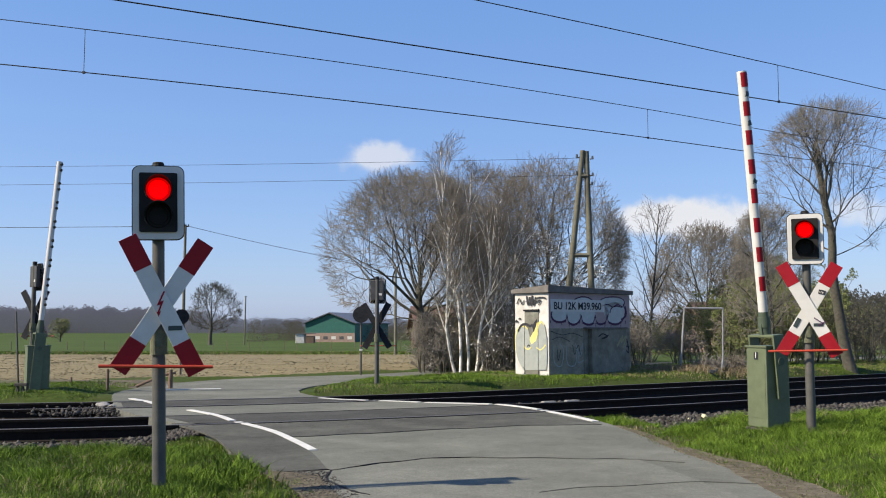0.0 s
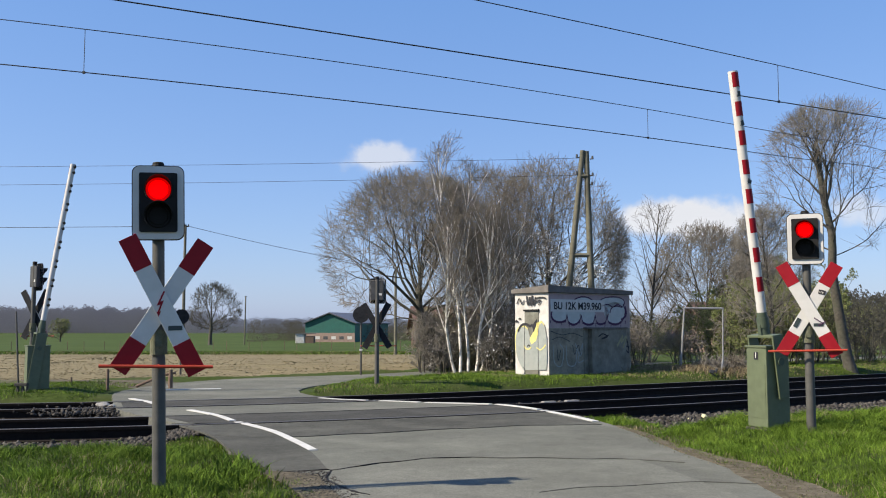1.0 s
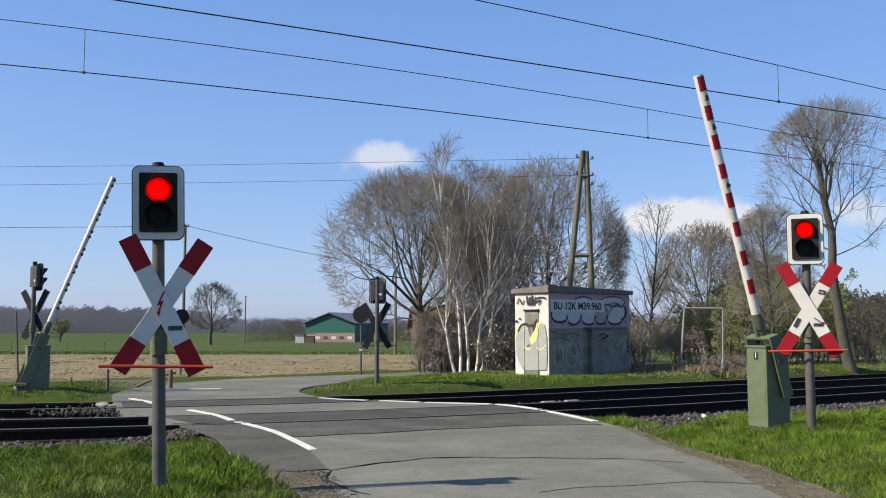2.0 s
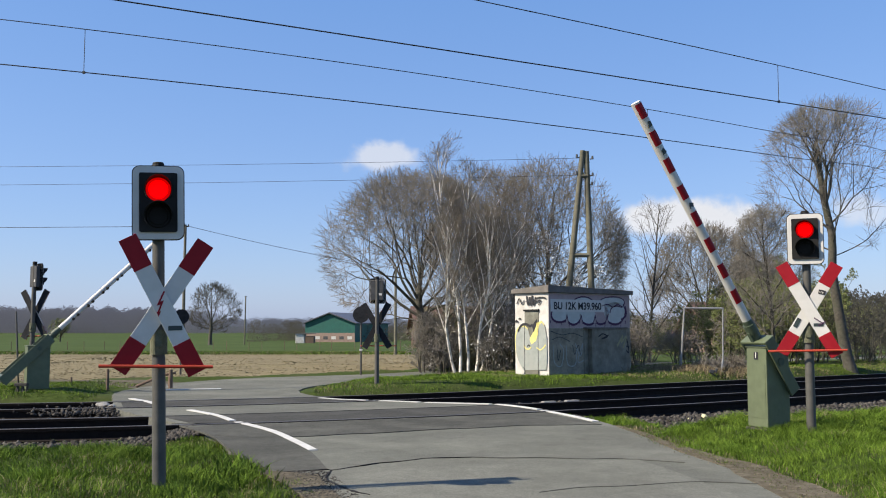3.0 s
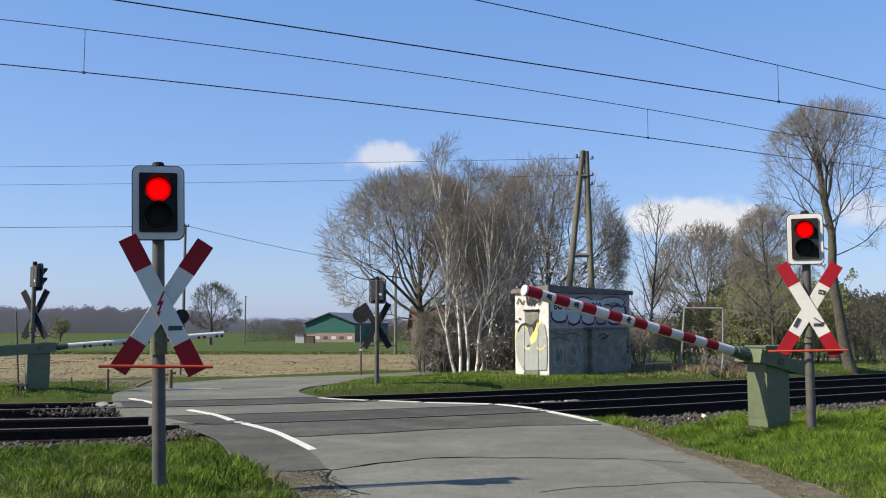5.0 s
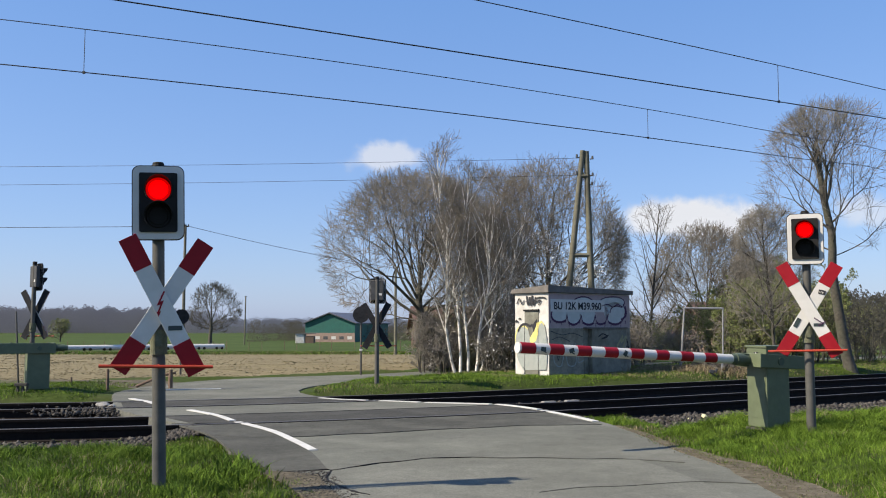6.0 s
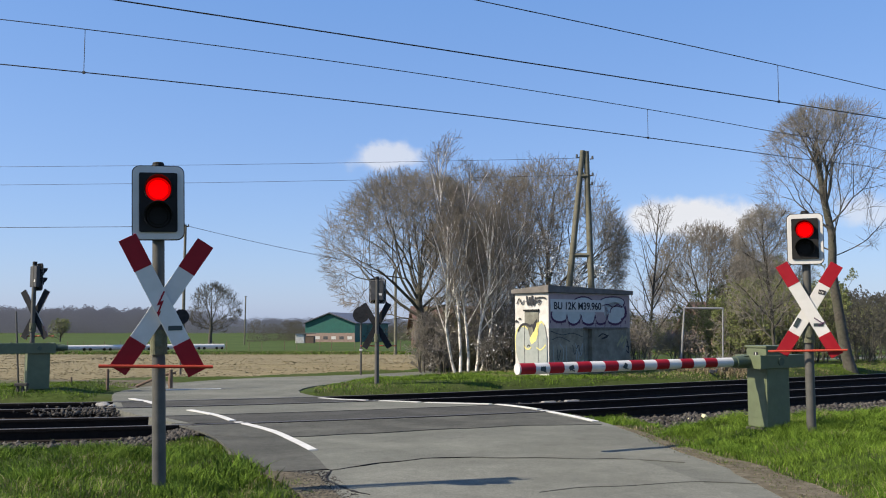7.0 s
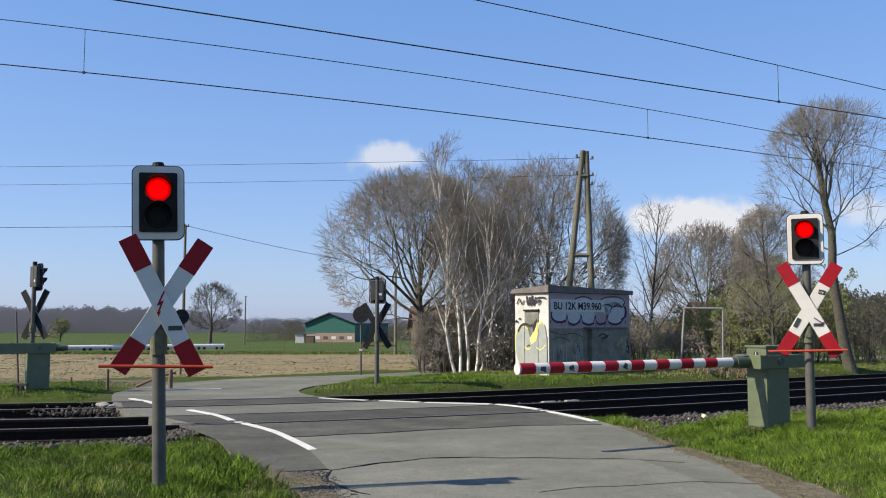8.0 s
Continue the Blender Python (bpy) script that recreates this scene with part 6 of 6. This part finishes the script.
stake("wooden_stake", -7.35, 20.6, -0.05, 0.40, 0.035, "post_wood", "short weathered wooden stake by the field", "post", "wooden stakes")
stake("wooden_stake", -6.5, 22.3, -0.1, 0.22, 0.03, "post_wood", "low broken wooden stake", "post", "wooden stakes")
stake("wooden_stake", -6.2, 21.4, -0.1, 0.40, 0.05, "post_wood", "stout reddish wooden stake by the road", "post", "wooden stakes")
stake("wooden_stake", -8.7, 22.0, -0.1, 0.2, 0.025, "post_wood", "low broken wooden stake", "post", "wooden stakes")
bm = bmesh.new()
rod(bm, (0, 0, 0.03), (0.55, 0.1, 0.28), 0.035, 8, 0.03)
rod(bm, (0.55, 0.1, 0.28), (0.85, 0.15, 0.33), 0.03, 8, 0.025)
log_ = mesh_ob("fallen_branch", bm, M["post_wood"])
log_.matrix_basis = Matrix.Translation((-6.95, 21.3, -0.1))
tagged(log_, "fallen bent branch lying by the field", "branch")
stake("marker_post", -8.95, 19.85, -0.05, 1.65, 0.022, "galv", "thin leaning grey marker post by the barrier", "post", "", (-0.12, 0))
bm = bmesh.new()
for a in range(5):
    rod(bm, (0.05 * a, 0, -0.05), (0.05 * a + 0.03 * (-1) ** a, 0.02, 0.16), 0.03, 7, 0.02)
box(bm, 0.26, 0.10, 0.07, Matrix.Translation((0.1, 0, 0.14)), 0.02)
st = mesh_ob("tree_stump", bm, M["bark"])
st.matrix_basis = Matrix.Translation((-8.6, 18.95, -0.02))
tagged(st, "small gnarled stump in the grass", "stump")
bm = bmesh.new()
box(bm, 0.13, 0.09, 0.10, pose(0, 0, 0.09, 0, 10, 0), 0.02)
box(bm, 0.06, 0.07, 0.12, pose(0.12, 0, 0.12, 0, 30, 0), 0.015)
rod(bm, (0, 0, -0.05), (0, 0, 0.06), 0.015, 6)
jb = mesh_ob("track_magnet", bm, M["dark_grey"])
jb.matrix_basis = Matrix.Translation((7.5, 26.2, -0.06))
tagged(jb, "small dark equipment box beside the track", "equipment")
for bx in (2.24, 2.75):
    bm = bmesh.new()
    box(bm, 0.28, 0.10, 0.07, Matrix(), 0.015)
    cb = mesh_ob("concrete_block", bm, M["stone_pale"])
    cb.matrix_basis = pose(*rail_point(bx + 1.2, 2.95), -0.16, 0, 0, 27)
    tagged(cb, "small pale concrete block between the tracks", "block", "concrete blocks")
cable("yellow_cable", [rail_point(4.0 + 0.12 * i, -1.25)[:2] + (-0.10 + 0.05 * math.sin(i * 0.45),) for i in range(8)], 0.012, "yellow cable lying on the ballast", "cables").data.materials[0] = M["yellow"]

# meadow fences
for i in range(34):
    x = -46 + i * 1.75 + 0.4 * math.sin(i * 3.1)
    stake("fence_post", x, 92 + 0.15 * i, -1.1, 0.85, 0.035, "post_wood", "grey wooden fence post on the meadow", "fence post", "meadow fence posts")
for i in range(9):
    x = 15.0 + 1.15 * i
    stake("fence_post", x, 37 + 0.4 * i, -0.2, 1.15, 0.055, "pole_wood", "pale wooden paddock fence post", "fence post", "paddock fence posts")


# ---- farm ----
def gable_house(name, m, w, l, eave, ridge, mats, label, brick_h=None):
    """Gable house, gable end at local y=0 facing -y."""
    h = empty(name, m)
    bm = prism(bmesh.new(), [(-w / 2, 0), (w / 2, 0), (w / 2, eave), (0, ridge - 0.15), (-w / 2, eave)], l)
    part("wall_shell", bm, M[mats[0]], h)
    bm = bmesh.new()
    ov, t = 0.5, 0.25
    prism(bm, [(-w / 2 - ov, eave - ov * (ridge - eave) / (w / 2)), (0, ridge), (w / 2 + ov, eave - ov * (ridge - eave) / (w / 2)), (w / 2 + ov, eave - ov * (ridge - eave) / (w / 2) + t), (0, ridge + t), (-w / 2 - ov, eave - ov * (ridge - eave) / (w / 2) + t)], l + 1.2, Matrix.Translation((0, -0.6, 0)))
    part("roof", bm, M[mats[1]], h)
    if brick_h:
        bm = bmesh.new()
        box(bm, w + 0.06, 0.2, brick_h, Matrix.Translation((0, -0.08, brick_h / 2)))
        part("brick_base", bm, M["brick"], h, "pale brick lower wall")
        for i in range(6):
            bm = bmesh.new()
            box(bm, 1.1, 0.12, 0.7, Matrix.Translation((-w / 2 + 1.2 + i * (w - 2.4) / 5, -0.16, brick_h * 0.5)))
            part("window", bm, M["white_paint"] if i % 2 else M["dark_grey"], h)
    return tagged(h, label, "barn" if brick_h else "house", "farm buildings")


gable_house("barn", pose(-26.6, 220, -2.65, 0, 0, -14), 12.4, 26, 4.6, 6.9, ("barn_green", "barn_roof"), "green-clad barn with a brick base and grey roof", 2.3)
gable_house("farmhouse", pose(-3.3, 112, -1.4, 0, 0, -80), 7, 12, 2.0, 4.8, ("roof_tile", "roof_tile"), "farmhouse with a red-brown tiled roof behind trees")
gable_house("farmhouse", pose(17.4, 64, -0.7, 0, 0, -80), 5, 9, 1.6, 3.4, ("brick", "roof_tile"), "low brick outbuilding behind the shrubs")
bm = bmesh.new()
box(bm, 1.9, 2.6, 1.9, Matrix.Translation((0, 0, 1.0)), 0.1)
tr = empty("field_shelter", pose(-29.6, 195, -2.35))
part("shed_body", bm, M["render_wall"], tr, "white shelter box")
bm = bmesh.new()
box(bm, 1.7, 2.6, 1.5, Matrix.Translation((2.0, 0, 0.75)), 0.05)
part("open_side", bm, M["post_wood"], tr)
bm = bmesh.new()
box(bm, 4.2, 3.0, 0.15, Matrix.Translation((0.9, 0, 2.05)))
part("shelter_roof", bm, M["galv"], tr)
tagged(tr, "small white field shelter on the meadow", "shelter")


# ---- clouds ----
def cloud(name, px, py, w, h, seed, dens, label, soft=0.55):
    """Far cloud bank, drifting, thin at its edges. px, py: metres at 3 km."""
    bm = bmesh.new()
    bmesh.ops.create_grid(bm, x_segments=12, y_segments=6, size=0.5)
    for v in bm.verts:
        v.co.z = 0.08 * math.cos(v.co.x * 3) * math.cos(v.co.y * 3)
    m = bpy.data.materials.new(name)
    m.use_nodes = True
    N, L = m.node_tree.nodes, m.node_tree.links
    N.remove(N["Principled BSDF"])
    tc = N.new("ShaderNodeTexCoord")
    mp = N.new("ShaderNodeMapping")
    mp.inputs["Scale"].default_value = (w / h * 1.1, 1.1, 1)
    mp.inputs["Location"].default_value = (seed * 3.7, seed * 1.3, 0)
    L.new(tc.outputs["Object"], mp.inputs["Vector"])
    nz = N.new("ShaderNodeTexNoise")
    nz.inputs["Scale"].default_value, nz.inputs["Detail"].default_value, nz.inputs["Roughness"].default_value = 2.4, 7, 0.55
    L.new(mp.outputs["Vector"], nz.inputs["Vector"])
    ln = N.new("ShaderNodeVectorMath")
    ln.operation = "LENGTH"
    sc = N.new("ShaderNodeVectorMath")
    sc.operation = "MULTIPLY"
    sc.inputs[1].default_value = (2, 2, 0)
    L.new(tc.outputs["Object"], sc.inputs[0])
    L.new(sc.outputs["Vector"], ln.inputs[0])
    fall_ = N.new("ShaderNodeMapRange")
    fall_.inputs["From Min"].default_value, fall_.inputs["From Max"].default_value = 1.0, 0.15
    fall_.inputs["To Min"].default_value, fall_.inputs["To Max"].default_value = -0.42, 0.5
    L.new(ln.outputs["Value"], fall_.inputs["Value"])
    ad = N.new("ShaderNodeMath")
    ad.operation = "ADD"
    L.new(nz.outputs["Fac"], ad.inputs[0])
    L.new(fall_.outputs["Result"], ad.inputs[1])
    st_ = N.new("ShaderNodeMapRange")
    st_.interpolation_type = "SMOOTHSTEP"
    st_.inputs["From Min"].default_value, st_.inputs["From Max"].default_value = 0.42, 0.42 + soft
    st_.inputs["To Max"].default_value = dens
    L.new(ad.outputs["Value"], st_.inputs["Value"])
    em = N.new("ShaderNodeEmission")
    em.inputs["Color"].default_value = (0.93, 0.96, 1.0, 1)
    em.inputs["Strength"].default_value = 0.50
    tr_ = N.new("ShaderNodeBsdfTransparent")
    mx = N.new("ShaderNodeMixShader")
    L.new(st_.outputs["Result"], mx.inputs["Fac"])
    L.new(tr_.outputs["BSDF"], mx.inputs[1])
    L.new(em.outputs["Emission"], mx.inputs[2])
    L.new(mx.outputs["Shader"], N["Material Output"].inputs["Surface"])
    ob = mesh_ob(name, bm, m)
    ob.matrix_basis = Matrix.Translation((px, 3000, py)) @ pose(0, 0, 0, 90) @ Matrix.Diagonal((w, h, 60, 1))
    return tagged(ob, label, "cloud", kind="structure")


CLOUDS = [(cloud("cloud", -190, 545, 440, 190, 1, 0.68, "small white fair-weather cloud", 0.45), -195, 545),
          (cloud("cloud", 800, 335, 900, 260, 2, 0.95, "bank of white fair-weather cloud low in the sky", 0.4), 790, 345),
          (cloud("cloud", 1390, 370, 420, 220, 3, 0.6, "soft white cloud behind the tall tree"), 1370, 370)]


def motions():
    """The booms come down, the birches sway and the clouds drift."""
    pr, pl = 0.765, 0.838
    walk(BOOM_R, [(t, pose(0, 0, pr, 0, -g, 0)) for t, g in (
        (0.0, 85.2), (0.5, 84.6), (1.0, 82.8), (1.5, 79.5), (1.7, 77.4), (2.8, 60.7), (3.0, 56.8), (3.5, 46.4), (4.0, 33.5), (4.5, 22.0), (4.7, 18.0), (5.8, 4.6), (6.0, 3.2), (6.5, 0.6), (7.0, -0.4), (8.0, -0.4))])
    walk(BOOM_L, [(t, pose(0, 0, pl, 0, -g, 0)) for t, g in (
        (0.0, 85.6), (0.5, 84.8), (1.0, 81.7), (1.5, 77.0), (1.7, 74.5), (2.8, 49.5), (3.0, 44.5), (3.5, 31.0), (4.0, 18.5), (4.2, 13.5), (4.5, 9.3), (5.0, 4.0), (5.8, 0.1), (6.0, -0.1), (8.0, -0.1))])
    for i, b in enumerate(BIRCHES):
        o = b.matrix_basis.translation.copy()
        walk(b, [(t, pose(o.x, o.y, o.z, 0, g * (1 - 0.15 * i), 0)) for t, g in (
            (0.0, 0.75), (0.5, 0.65), (1.0, 0.1), (1.5, 0.05), (3.0, 0.0), (3.5, -0.7), (4.0, -0.6), (4.5, -0.25), (6.0, -0.25), (6.5, 0.0), (7.0, 0.1), (7.5, 0.1), (8.0, -0.25))])
    for c, x, z in CLOUDS:
        walk(c, [(t, Matrix.Translation((x + dx - 12, 3000, z)) @ pose(0, 0, 0, 90)) for t, dx in ((0.0, 0.0), (4.0, 14.0), (8.0, 26.0))])


motions()
